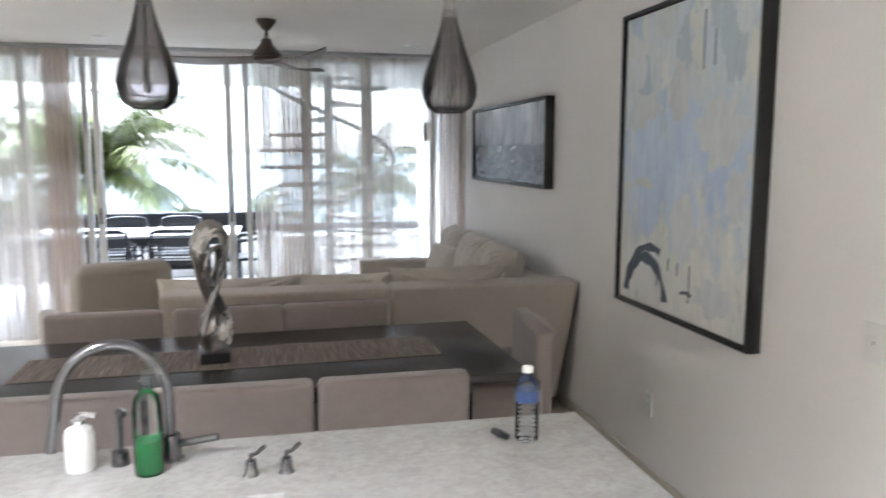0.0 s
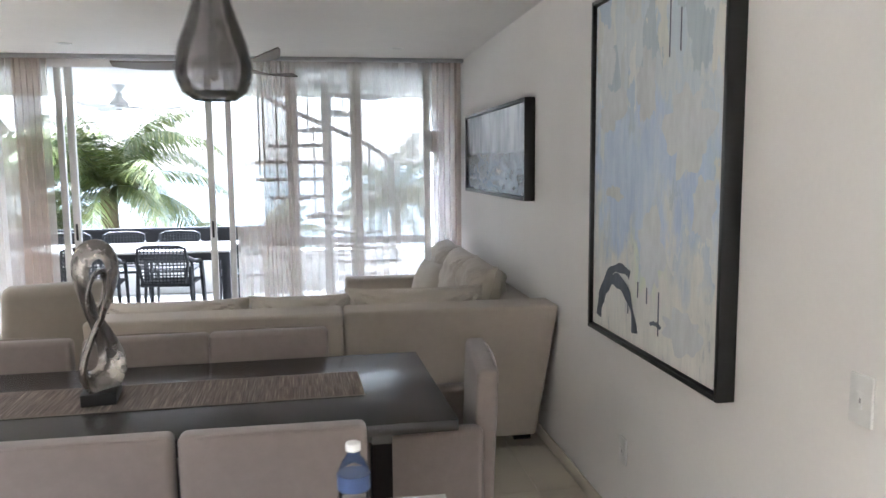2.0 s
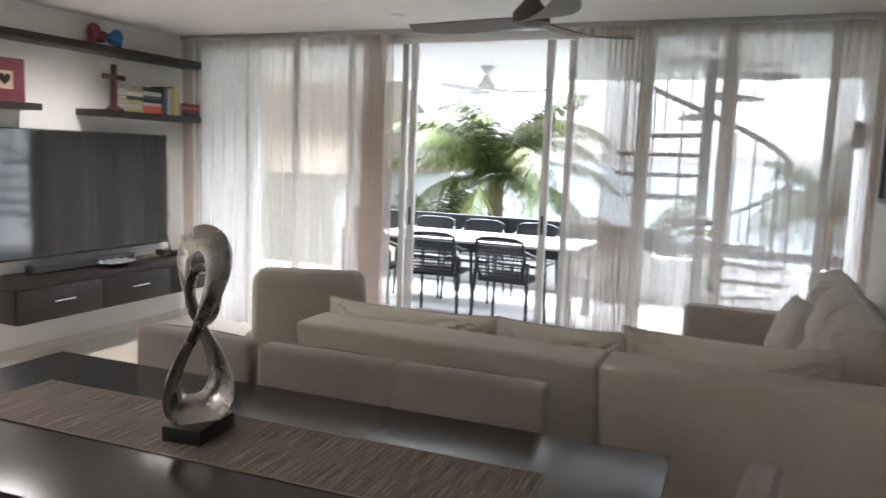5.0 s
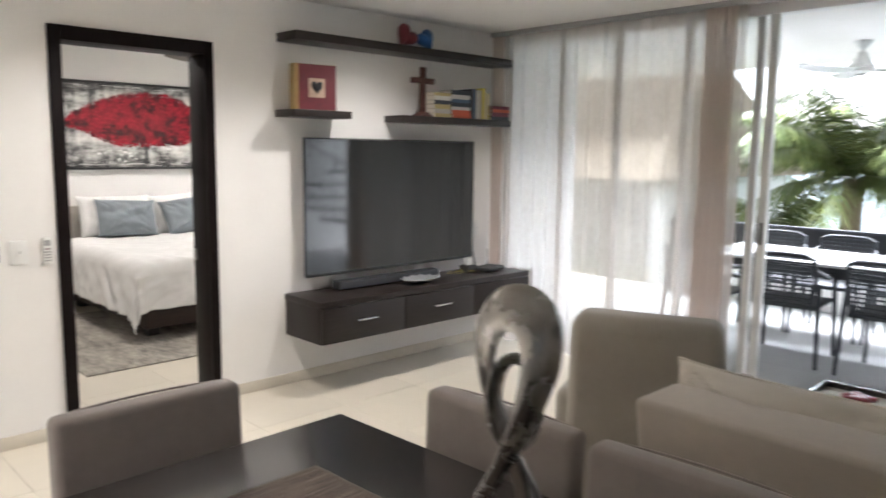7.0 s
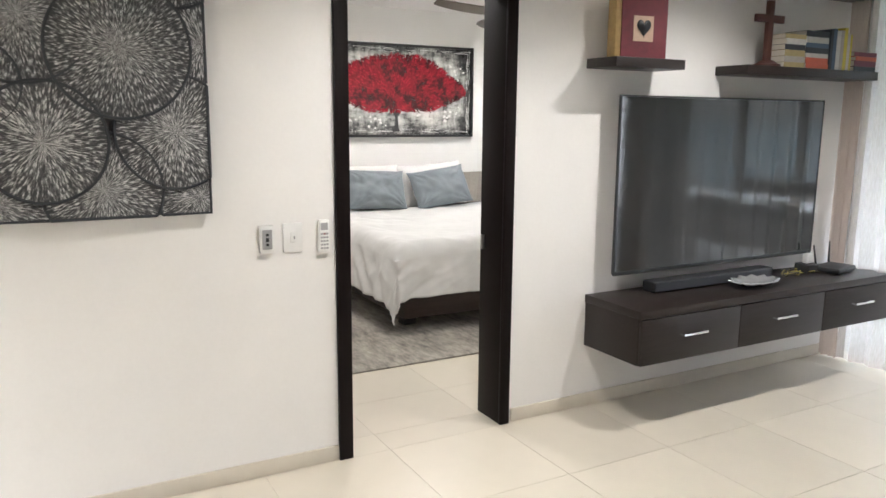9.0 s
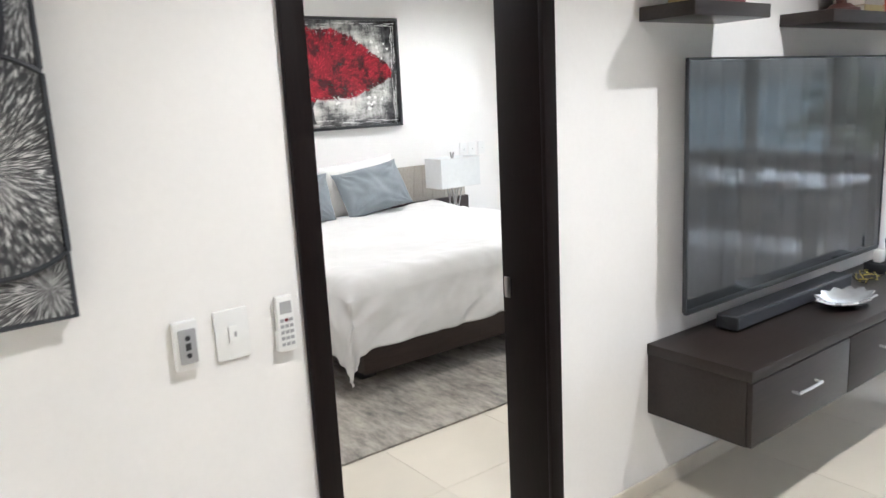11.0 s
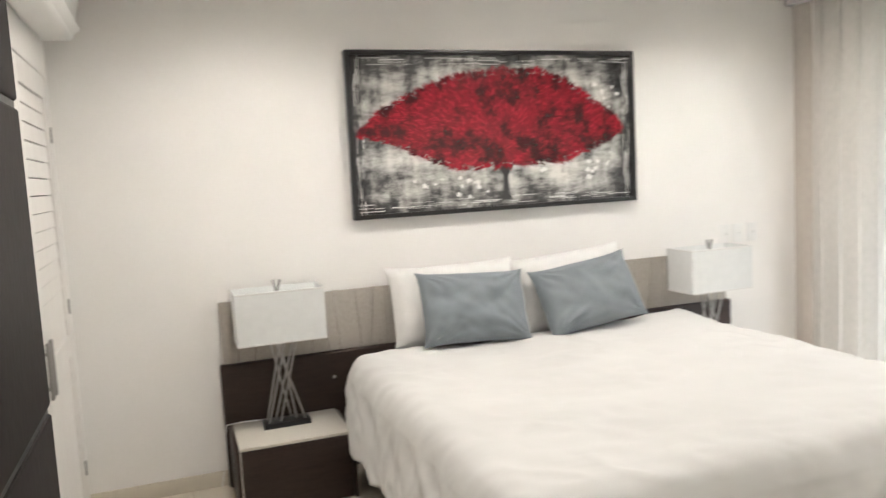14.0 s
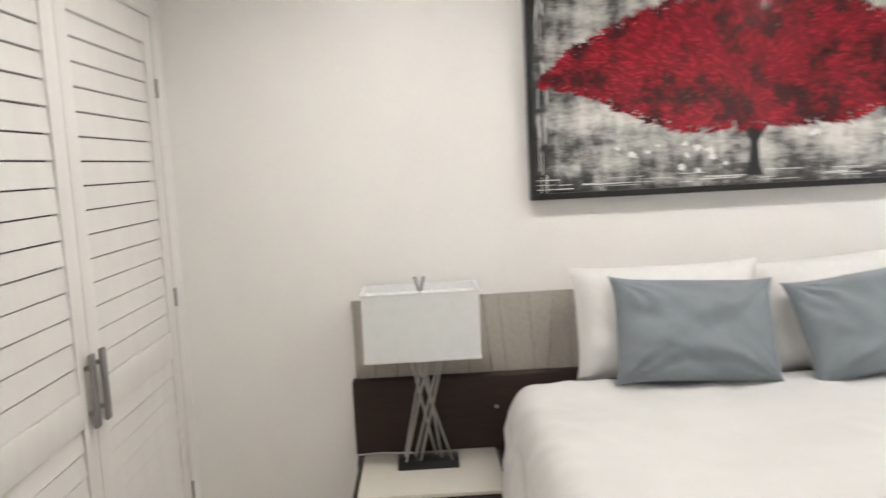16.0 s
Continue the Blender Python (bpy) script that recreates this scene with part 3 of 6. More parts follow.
SHEERLAB = "floor-length ivory sheer curtain hanging in soft folds"
curtain("sheer_curtain", [(-3.42, -1.80, 13, 0.035), (-1.80, -1.46, 8, 0.05)], 7.24, 0.012, 2.445, VOILE, "ivory sheer curtain bunched beside the open glass door", 3)
curtain("sheer_curtain", [(-0.06, 0.16, 3, 0.04), (0.16, 0.42, 7, 0.05), (0.42, 1.62, 11, 0.03)], 7.24, 0.012, 2.445, VOILE, "ivory sheer curtain bunched beside the open glass door", 8)
curtain("drape", [(-1.72, -1.50, 5, 0.035)], 7.19, 0.012, 2.44, DRAPE, "gathered beige layers of sheer curtain", 21)
curtain("drape", [(0.17, 0.40, 6, 0.035)], 7.19, 0.012, 2.44, VOILE, "gathered beige layers of sheer curtain", 24)
curtain("drape", [(1.60, 1.86, 5, 0.045)], 7.22, 0.012, 2.445, DRAPE, "gathered beige curtain edge hanging in the corner", 11)
curtain("drape", [(-3.54, -3.40, 3, 0.035)], 7.22, 0.012, 2.445, DRAPE, "gathered beige curtain edge hanging in the corner", 13)
solo("curtain_rail", B(-3.55, EX - 0.004, 7.20, 7.28, 2.447, CZ - 0.001, bevel=0.004), GREYPL, "long grey curtain rail fixed under the ceiling", "curtain rail")
curtain("sheer_curtain", [(-7.15, -3.85, 24, 0.045)], 8.06, 0.012, 2.49, VOILE_BED, "white sheer bedroom curtain in even folds", 15)
curtain("drape", [(-7.31, -7.14, 3, 0.04)], 8.06, 0.012, 2.49, VOILE, "gathered beige curtain edge in the bedroom corner", 17)
solo("curtain_rail", B(-7.33, -3.73, 8.02, 8.10, 2.494, BC - 0.001, bevel=0.004), ALU, "white curtain rail fixed under the bedroom ceiling", "curtain rail")


# ---- ceiling fans and lamps ----
def blade(r, w, droop=0.03):
    bm, n = bmesh.new(), 14
    up, dn = [], []
    for i in range(n + 1):
        s = i / n
        x = 0.07 + (r - 0.07) * s
        half = w / 2 * (0.42 + 0.75 * math.sin(math.pi * min(1, s * 0.9 + 0.12)) ** 0.8) * (1 if s < 0.93 else 0.72)
        sweep = 0.05 * math.sin(math.pi * s)
        z = -droop * math.sin(math.pi * s * 0.8) + 0.02 * s
        for row, dz in ((up, 0.004), (dn, -0.004)):
            row.append((bm.verts.new((x, sweep - half, z + dz - 0.012)), bm.verts.new((x, sweep + half, z + dz + 0.012))))
    for i in range(n):
        bm.faces.new((up[i][0], up[i + 1][0], up[i + 1][1], up[i][1]))
        bm.faces.new((dn[i][1], dn[i + 1][1], dn[i + 1][0], dn[i][0]))
        for k in (0, 1):
            bm.faces.new((up[i][k], dn[i][k], dn[i + 1][k], up[i + 1][k]))
    bm.faces.new((up[0][0], up[0][1], dn[0][1], dn[0][0]))
    bm.faces.new((up[n][1], up[n][0], dn[n][0], dn[n][1]))
    return bm


def ceiling_fan(x, y, top, zb, r, angles, motor, bladem, label, w=0.16):
    f = thing("ceiling_fan", pose(x, y, top), label, "ceiling fan")
    d = zb - top
    part("canopy", L([(0.005, 0), (0.068, -0.001), (0.062, -0.02), (0.03, -0.06), (0.017, -0.07), (0.005, -0.07)]), motor, f)
    part("downrod", R((0, 0, -0.06), (0, 0, d + 0.12), 0.012), motor, f)
    part("motor", L([(0.014, d + 0.145), (0.03, d + 0.14), (0.045, d + 0.10), (0.085, d + 0.055), (0.095, d + 0.04), (0.095, d + 0.025), (0.09, d + 0.022), (0.095, d + 0.018), (0.095, d - 0.005), (0.06, d - 0.02), (0.005, d - 0.025)]), motor, f)
    part("cap", L([(0.005, d - 0.026), (0.04, d - 0.027), (0.04, d - 0.036), (0.005, d - 0.04)]), STEEL, f, "round metal cap")
    for a in angles:
        part("blade", turned(blade(r, w), pose(0, 0, d + 0.004, 0, 0, a)), bladem, f)
    return f


ceiling_fan(0.085, 5.68, CZ, 2.215, 0.70, (174, 55, -62), FANMETAL, FANWOOD, "bronze ceiling fan with three grey wooden blades")
ceiling_fan(-5.42, 6.03, BC, 2.26, 0.80, (166, 286, 46), BRASS, FANWOOD, "brass ceiling fan with three weathered wooden blades", 0.125)
ceiling_fan(-1.43, 9.2, 2.44, 2.21, 0.62, (5, 125, 245), ALU, ALU, "white ceiling fan under the balcony slab", 0.12)


def downlight(x, y, z, lit, warm=(1.0, 0.92, 0.82), watts=24, spread=140):
    d = thing("downlight", pose(x, y, z), "lit round recessed ceiling downlight" if lit else "unlit round recessed ceiling downlight", "downlight", "ceiling downlights")
    part("ring", L([(0.040, -0.0005), (0.056, -0.0005), (0.055, -0.006), (0.042, -0.004), (0.040, -0.0005)]), WHITEPL, d)
    part("lens", L([(0.002, -0.0008), (0.040, -0.0008), (0.040, -0.003), (0.002, -0.003)]), GLOW if lit else LENS_OFF, d)
    if lit:
        data = bpy.data.lights.new("downlight_bulb", 'SPOT')
        data.energy, data.color, data.spot_size, data.spot_blend, data.shadow_soft_size = watts, warm, radians(spread), 0.8, 0.03
        lamp = new("downlight_bulb", data)
        lamp.matrix_world = pose(x, y, z - 0.015)


for x, y, on in ((-2.64, 5.78, 1), (-2.64, 4.2, 1), (0.03, 6.62, 0), (-0.04, 4.30, 0), (1.09, 4.24, 0), (1.25, 6.68, 0), (-1.17, 6.70, 0)):
    downlight(x, y, CZ, on)
# four unseen kitchen downlights, added to brighten the furniture from behind the camera
for x, y in ((-1.0, -0.6), (0.6, -0.6), (-2.4, 0.7), (-1.0, 0.7)):
    downlight(x, y, CZ, 1, (1.0, 0.96, 0.91), 56)
for x, y in ((-6.43, 7.25), (-6.43, 4.55), (-6.43, 5.9), (-4.6, 7.25), (-4.6, 4.6)):
    downlight(x, y, BC, 1, watts=14, spread=166)


def pendant(x, y):
    p = thing("pendant_lamp", pose(x, y, 1.695), "unlit teardrop pendant lamp of smoked ribbed glass", "pendant lamp", "island pendants")
    out = [(0.033, 0.0), (0.050, 0.012), (0.0585, 0.034), (0.060, 0.052), (0.053, 0.086), (0.039, 0.123), (0.027, 0.16), (0.019, 0.19), (0.0145, 0.215), (0.013, 0.23)]
    inn = [(r - 0.002, z + (0.003 if i == 0 else 0)) for i, (r, z) in enumerate(out)]
    part("shade", L(out + inn[::-1] + out[:1], 32), SMOKE, p)
    part("socket", L([(0.003, 0.11), (0.006, 0.11), (0.007, 0.085), (0.0085, 0.06), (0.008, 0.035), (0.003, 0.03)], 12), BLACKPL, p)
    part("stem", R((0, 0, 0.105), (0, 0, 0.24), 0.003), BLACKPL, p)
    part("cap", L([(0.003, 0.262), (0.012, 0.26), (0.0155, 0.20), (0.0142, 0.20), (0.003, 0.215)], 20), PEWTER, p)
    part("cord", R((0, 0, 0.26), (0, 0, CZ - 1.695 - 0.02), 0.0025, n=8), BLACKPL, p)
    part("canopy", L([(0.003, CZ - 1.7), (0.05, CZ - 1.7), (0.05, CZ - 1.72), (0.003, CZ - 1.725)]), STEEL, p)


pendant(0.49, 2.02)
pendant(-0.125, 2.02)


# ---- kitchen island ----
isl = thing("kitchen_island", pose(0, 0, 0), "kitchen island with white base cabinets", "kitchen island")
part("body", B(-1.6, 0.82, 1.32, 2.0, 0.08, 0.88, bevel=0.004), WALL, isl)
part("plinth", B(-1.55, 0.77, 1.37, 1.95, 0, 0.08), WENGE_X, isl)
bm = bmesh.new()
for d in ((-1.65, 0.885, 1.90, 2.222), (-1.65, 0.885, 1.28, 1.44), (-1.65, -0.55, 1.44, 1.90), (0.12, 0.885, 1.44, 1.90)):
    box(bm, *d, 0.88, 0.92)
solo("worktop", bm, QUARTZ, "polished pale speckled quartz worktop on the island", "worktop")
sink = thing("sink", pose(-0.215, 1.67, 0.879), "steel undermounted kitchen sink in the worktop", "sink")
bm = bmesh.new()
for d in ((-0.335, 0.335, -0.24, 0.24, -0.18, -0.175), (-0.335, -0.33, -0.24, 0.24, -0.175, 0.0), (0.33, 0.335, -0.24, 0.24, -0.175, 0.0), (-0.33, 0.33, -0.24, -0.235, -0.175, 0.0), (-0.33, 0.33, 0.235, 0.24, -0.175, 0.0)):
    box(bm, *d)
part("basin", bm, STEEL, sink)
part("drain", L([(0.003, -0.174), (0.04, -0.174), (0.035, -0.170), (0.003, -0.172)]), CHROME, sink)
fc = thing("faucet", pose(-0.13, 2.13, 0.92), "tall curved dark steel kitchen faucet with a side lever", "faucet")
arc = [(0, 0, 0.02 + 0.02 * k) for k in range(7)] + [(-0.112 + 0.112 * math.cos(a), -0.01 * a, 0.15 + 0.125 * math.sin(a)) for a in np.linspace(0.1, math.pi - 0.15, 16)] + [(-0.232, -0.035, 0.10), (-0.238, -0.038, 0.05)]
GUNMETAL = plain("dark_satin_steel", (0.20, 0.20, 0.205), 0.22, 1.0, grain=80, vary=0.08, bump=0.02)
part("spout", T(arc, 0.0125, 14), GUNMETAL, fc)
part("base", L([(0.004, 0.06), (0.022, 0.058), (0.024, 0.03), (0.024, 0.004), (0.030, 0.0), (0.004, 0)]), GUNMETAL, fc)
part("lever", T([(0.02, -0.005, 0.035), (0.06, -0.012, 0.042), (0.105, -0.02, 0.05)], 0.009), GUNMETAL, fc)


def soap_pump(x, y, h, glassy, liquid, label):
    s = thing("soap_dispenser", pose(x, y, 0.92), label, "soap dispenser")
    part("bottle", L([(0.003, 0), (0.028, 0), (0.031, 0.006), (0.031, h * 0.62), (0.026, h * 0.74), (0.013, h * 0.80), (0.013, h * 0.84), (0.003, h * 0.84)]), glassy, s)
    if liquid:
        part("soap", L([(0.003, 0.004), (0.027, 0.004), (0.027, h * 0.33), (0.003, h * 0.33)]), GREENSOAP, s, "green liquid soap")
    part("collar", L([(0.003, h * 0.84), (0.015, h * 0.84), (0.015, h * 0.9), (0.003, h * 0.9)]), CHROME if not liquid else CLEAR, s)
    part("nozzle", T([(0, 0, h * 0.9), (0, 0, h * 0.985), (0.012, -0.004, h), (0.04, -0.012, h * 0.985)], 0.006), CHROME if not liquid else CLEAR, s)


soap_pump(-0.165, 2.06, 0.23, CLEAR, True, "clear pump bottle half full of green soap")
soap_pump(-0.315, 2.11, 0.125, WHITEPL, False, "small white soap dispenser with a chrome pump")
fs = thing("filter_tap", pose(-0.235, 2.12, 0.92), "slim steel filtered-water tap on the worktop", "tap")
part("base", L([(0.003, 0.03), (0.017, 0.03), (0.02, 0.0), (0.003, 0)]), GUNMETAL, fs)
part("spout", T([(0, 0, 0.02), (0, 0, 0.11), (0.004, -0.01, 0.125), (0.018, -0.03, 0.125)], 0.008), GUNMETAL, fs)
for x in (0.05, 0.125):
    s = thing("built_in_soap_pump", pose(x, 2.0, 0.92) @ Matrix.Diagonal((0.8, 0.8, 0.75, 1)), "short steel built-in soap pump on the worktop", "soap pump", "worktop pumps")
    part("base", L([(0.003, 0.045), (0.014, 0.044), (0.016, 0.008), (0.021, 0.0), (0.003, 0)]), GUNMETAL, s)
    part("nozzle", T([(0, 0, 0.042), (0, 0, 0.062), (0.012, -0.01, 0.066), (0.036, 0.012, 0.078)], 0.006), GUNMETAL, s)
wb = thing("water_bottle", pose(0.695, 2.065, 0.92) @ Matrix.Diagonal((0.92, 0.92, 0.86, 1)), "clear plastic water bottle with a blue label", "bottle")
prof = [(0.003, 0.002), (0.026, 0.0), (0.031, 0.006)]
for k in range(8):
    prof += [(0.0315, 0.012 + 0.0125 * k), (0.0295, 0.018 + 0.0125 * k)]
prof += [(0.0315, 0.114), (0.0315, 0.148), (0.029, 0.155), (0.022, 0.172), (0.013, 0.186), (0.0125, 0.196), (0.003, 0.196)]
part("body", L(prof, 24), CLEAR, wb)
part("label", L([(0.0322, 0.115), (0.0322, 0.147)], 24), plain("blue_label", (0.05, 0.09, 0.22), 0.4, grain=30, vary=0.2), wb, "blue and white paper label")
part("cap", L([(0.003, 0.196), (0.0145, 0.196), (0.0145, 0.21), (0.013, 0.212), (0.003, 0.212)], 20), WHITEPL, wb)
ks = thing("key_fob", pose(0.625, 2.065, 0.92), "black car key fob lying on the worktop", "key")
part("body", turned(B(-0.022, 0.022, -0.016, 0.016, 0, 0.016, bevel=0.006, seg=3), pose(0, 0, 0.012, 10, 25, 30)), BLACKPL, ks)
part("ring", T([(0.02 + 0.014 * math.cos(a), 0.02 + 0.014 * math.sin(a), 0.003) for a in np.linspace(0, 6.2, 14)], 0.0018, 6), STEEL, ks)

# ---- dining group ----
TZ = 0.757
tb = thing("dining_table", pose(-0.042, 3.538, 0, 0, 0, 1.8), "long dark wenge dining table with a satin top", "table")
part("tabletop", B(-1.105, 1.105, -0.456, 0.456, TZ - 0.04, TZ, bevel=0.003), WENGE_X, tb)
for x in (-0.86, 0.86):
    for y in (-0.33, 0.33):
        part("leg", B(x - 0.035, x + 0.035, y - 0.035, y + 0.035, 0, TZ - 0.1, bevel=0.004), WENGE_Z, tb)
for y in (-0.33, 0.33):
    part("apron", B(-0.86, 0.86, y - 0.014, y + 0.014, TZ - 0.1, TZ - 0.04), WENGE_X, tb)
for x in (-0.86, 0.86):
    part("apron", B(x - 0.035, x + 0.035, -0.365, 0.365, TZ - 0.1, TZ - 0.04), WENGE_X, tb)
rn = thing("table_runner", pose(-0.05, 3.556, TZ, 0, 0, 2.0), "woven brown grass table runner with dark edges", "table runner")
RUN = runner_material()
bm = bmesh.new()
bmesh.ops.create_grid(bm, x_segments=160, y_segments=6, size=1.0, matrix=Matrix.Diagonal((0.832, 0.158, 1, 1)))
for v in bm.verts:
    v.co.z = 0.0035 + 0.0012 * noise.noise(v.co * 26) + 0.0007 * math.sin(v.co.x * 780)
    if abs(v.co.y) > 0.157:
        v.co.y += 0.004 * noise.noise(Vector((v.co.x * 40, 2, 0)))
part("weave", bm, RUN, rn)
for y in (-0.156, 0.156):
    part("edge", T([(x, y + 0.003 * noise.noise(Vector((x * 15, y, 0))), 0.003) for x in np.linspace(-0.832, 0.832, 60)], 0.0022, 6), PIPING, rn, "dark stitched edge")
for x in (-0.83, 0.83):
    part("edge", T([(x, y, 0.003) for y in np.linspace(-0.158, 0.158, 8)], 0.0026, 6), PIPING, rn, "dark stitched edge")


def dining_chair(arms):
    """Built facing +y, origin on the floor under the seat's middle."""
    c = thing("dining_chair", pose(0, 0, 0), "taupe upholstered dining chair with a straight padded back" if not arms else "taupe upholstered host chair with low sloping arms", "chair", "dining chairs")
    part("seat", B(-0.255, 0.255, -0.20, 0.27, 0.33, 0.48, bevel=0.03, seg=4), TAUPE, c)
    bm = bmesh.new()
    box(bm, -0.262, 0.262, -0.285, -0.205, 0.20, 0.86, bevel=0.022, seg=4)
    for v in bm.verts:
        k = max(0.0, v.co.z - 0.45)
        v.co.y -= 0.16 * k * k + 0.02 * (1 - (v.co.x / 0.262) ** 2) * (k > 0) * 0.5
        if v.co.z > 0.8:
            v.co.z -= 0.01 * (v.co.x / 0.262) ** 2
    part("backrest", bm, TAUPE, c)
    part("piping", T([(x, -0.302 - 0.01 * (1 - (x / 0.25) ** 2), 0.852 - 0.008 * (x / 0.25) ** 2) for x in np.linspace(-0.245, 0.245, 12)], 0.0035, 6), TAUPE, c)
    if arms:
        for s in (-1, 1):
            bm = bmesh.new()
            box(bm, s * 0.262 - 0.04, s * 0.262 + 0.04, -0.25, 0.24, 0.28, 0.63, bevel=0.025, seg=4)
            for v in bm.verts:
                if v.co.z > 0.45:
                    v.co.z += 0.10 * max(0, (-v.co.y - 0.05)) - 0.03 * max(0, v.co.y)
            part("arm", bm, TAUPE, c)
    for x in (-0.215, 0.215):
        for y in (-0.24, 0.23):
            part("leg", R((x, y, 0.34), (x * 1.02, y * 1.03, 0), 0.024, 0.015, 10), WENGE_Z, c, "dark tapered wooden leg")
    return c


ch = dining_chair(False)
near = [pose(0.50, 3.155, 0), pose(-0.04, 3.155, 0, 0, 0, 0.6), pose(-0.585, 3.15, 0, 0, 0, -0.8)]
ch.matrix_basis = near[0]
for m in near[1:] + [pose(0.405, 3.905, 0, 0, 0, 181), pose(-0.115, 3.89, 0, 0, 0, 181.5), pose(-0.69, 3.885, 0, 0, 0, 180.4)]:
    copy_thing(ch, m)
hc = dining_chair(True)
hc.matrix_basis = pose(0.985, 3.63, 0, 0, 0, 84)
copy_thing(hc, pose(-1.135, 3.485, 0, 0, 0, -90))

sc = thing("sculpture", pose(-0.147, 3.545, TZ + 0.006, 0, 0, 38), "silver looping figure-eight sculpture on a black block", "sculpture")
part("base", turned(B(-0.085, 0.085, -0.058, 0.058, 0, 0.042, bevel=0.002), pose(0, 0, 0, 0, 0, 60)), BLACK, sc)
bm = bmesh.new()
N, M = 150, 20


def ribbon_loop(bm, path, twist, wide, thick):
    """A closed flat band with drawn-out edges along the path."""
    rings = []
    for i, p in enumerate(path):
        a = 2 * math.pi * i / N
        d = (path[(i + 1) % N] - path[i - 1]).normalized()
        s = Vector((0, 1, 0))
        s = (s - d * s.dot(d)).normalized()
        q = d.cross(s)
        tw = twist(a)
        s, q = s * math.cos(tw) + q * math.sin(tw), q * math.cos(tw) - s * math.sin(tw)
        w, h = wide(a), thick(a)
        rings.append([bm.verts.new(p + s * w * math.cos(b) + q * h * math.sin(b) * abs(math.sin(b)) ** 0.4) for b in np.linspace(0, 2 * math.pi, M, endpoint=False)])
    for i in range(N):
        p, q = rings[i], rings[(i + 1) % N]
        for k in range(M):
            bm.faces.new((p[k], p[(k + 1) % M], q[(k + 1) % M], q[k]))


TURN = [2 * math.pi * i / N for i in range(N)]
ribbon_loop(bm, [Vector(((0.062 if math.cos(a) > 0 else 0.046) * math.sin(2 * a) - 0.010 * math.cos(a), 0.036 * math.sin(a), 0.300 - 0.240 * math.cos(a))) for a in TURN],
            lambda a: 0.62 + 0.30 * math.sin(2 * a + 0.5), lambda a: 0.035 + (0.021 if math.cos(a) > 0 else 0.012) * abs(math.cos(a)) ** 1.3, lambda a: 0.011 + 0.006 * abs(math.cos(a)))
ribbon_loop(bm, [Vector((0.034 * math.sin(a) + 0.012, 0.030 * math.cos(a) + 0.010, 0.385 - 0.078 * math.cos(a))) for a in TURN],
            lambda a: 0.45, lambda a: 0.026, lambda a: 0.009)
part("loop", bm, SILVER, sc)


# ---- sofa, armchair, coffee table ----
sf = thing("sectional_sofa", pose(0, 0, 0), "large beige linen corner sofa with loose back cushions", "sofa")
def back_slab(x0, x1):
    bm = bmesh.new()
    box(bm, x0, x1, 4.60, 4.745, 0.09, 0.848, bevel=0.022, seg=4)
    for v in bm.verts:
        k = (v.co.z - 0.09) / 0.758
        if v.co.y < 4.68:
            v.co.y += 0.05 - 0.14 * k
        if v.co.x > 1.7:
            v.co.x -= 0.08 * (1 - k)
    return bm
part("back", back_slab(-0.50, 0.742), SOFA, sf)
part("back", back_slab(0.746, 1.872), SOFA, sf)
bm = bmesh.new()
box(bm, 1.68, 1.862, 4.82, 6.85, 0.09, 0.80, bevel=0.022, seg=4)
part("back", bm, SOFA, sf)
part("base", B(-0.48, 1.68, 4.745, 5.55, 0.09, 0.28, bevel=0.02), SOFA, sf)
part("base", B(0.80, 1.68, 5.55, 6.85, 0.09, 0.28, bevel=0.02), SOFA, sf)
part("arm", B(-0.50, -0.30, 4.78, 5.55, 0.09, 0.62, bevel=0.03, seg=4), SOFA, sf)
part("arm", B(0.82, 1.86, 6.85, 7.03, 0.09, 0.66, bevel=0.03, seg=4), SOFA, sf)
for x0, x1, y0, y1 in ((-0.30, 0.26, 4.82, 5.56), (0.27, 0.82, 4.82, 5.56), (0.83, 1.68, 4.82, 5.68), (0.83, 1.68, 5.69, 6.84)):
    part("seat_cushion", B(x0, x1, y0, y1, 0.28, 0.46, bevel=0.045, seg=4), CUSHION, sf)
for x, y in ((-0.42, 4.86), (1.76, 4.86), (-0.42, 5.48), (1.76, 6.95), (0.9, 6.95)):
    part("foot", B(x - 0.05, x + 0.05, y - 0.03, y + 0.03, 0, 0.09, bevel=0.004), WENGE_X, sf, "dark wooden block foot")
for x, w, z, tilt, sd in ((-0.15, 0.82, 0.64, -13, 1), (0.53, 0.56, 0.645, -11, 2), (1.15, 0.78, 0.668, -12, 3)):
    at = pose(x, 4.83, z, tilt, 0, 0)
    pc = part("back_cushion", turned(pillow(w, 0.50, 0.30, 44, seed=sd, crease=0.055, box_like=3.6), at), CUSHION, sf)
    part("piping", turned(T(pillow_rim(w, 0.50, 3.6), 0.005, 6), at), CUSHION, pc)
for y, w, sd in ((5.35, 0.60, 5), (5.95, 0.62, 6), (6.55, 0.56, 7)):
    at = pose(1.60, y, 0.715, -14, 0, -90)
    pc = part("back_cushion", turned(pillow(w, 0.54, 0.25, 40, seed=sd, crease=0.045, box_like=4.6), at), CUSHION, sf)
    part("piping", turned(T(pillow_rim(w, 0.54, 4.6), 0.0045, 6), at), CUSHION, pc)
solo("throw_pillow", pillow(0.42, 0.42, 0.15, 16, seed=12, crease=0.012), CUSHION, "small cream throw pillow leaning on the sofa", "pillow", at=pose(1.42, 6.35, 0.655, -20, 0, -75))

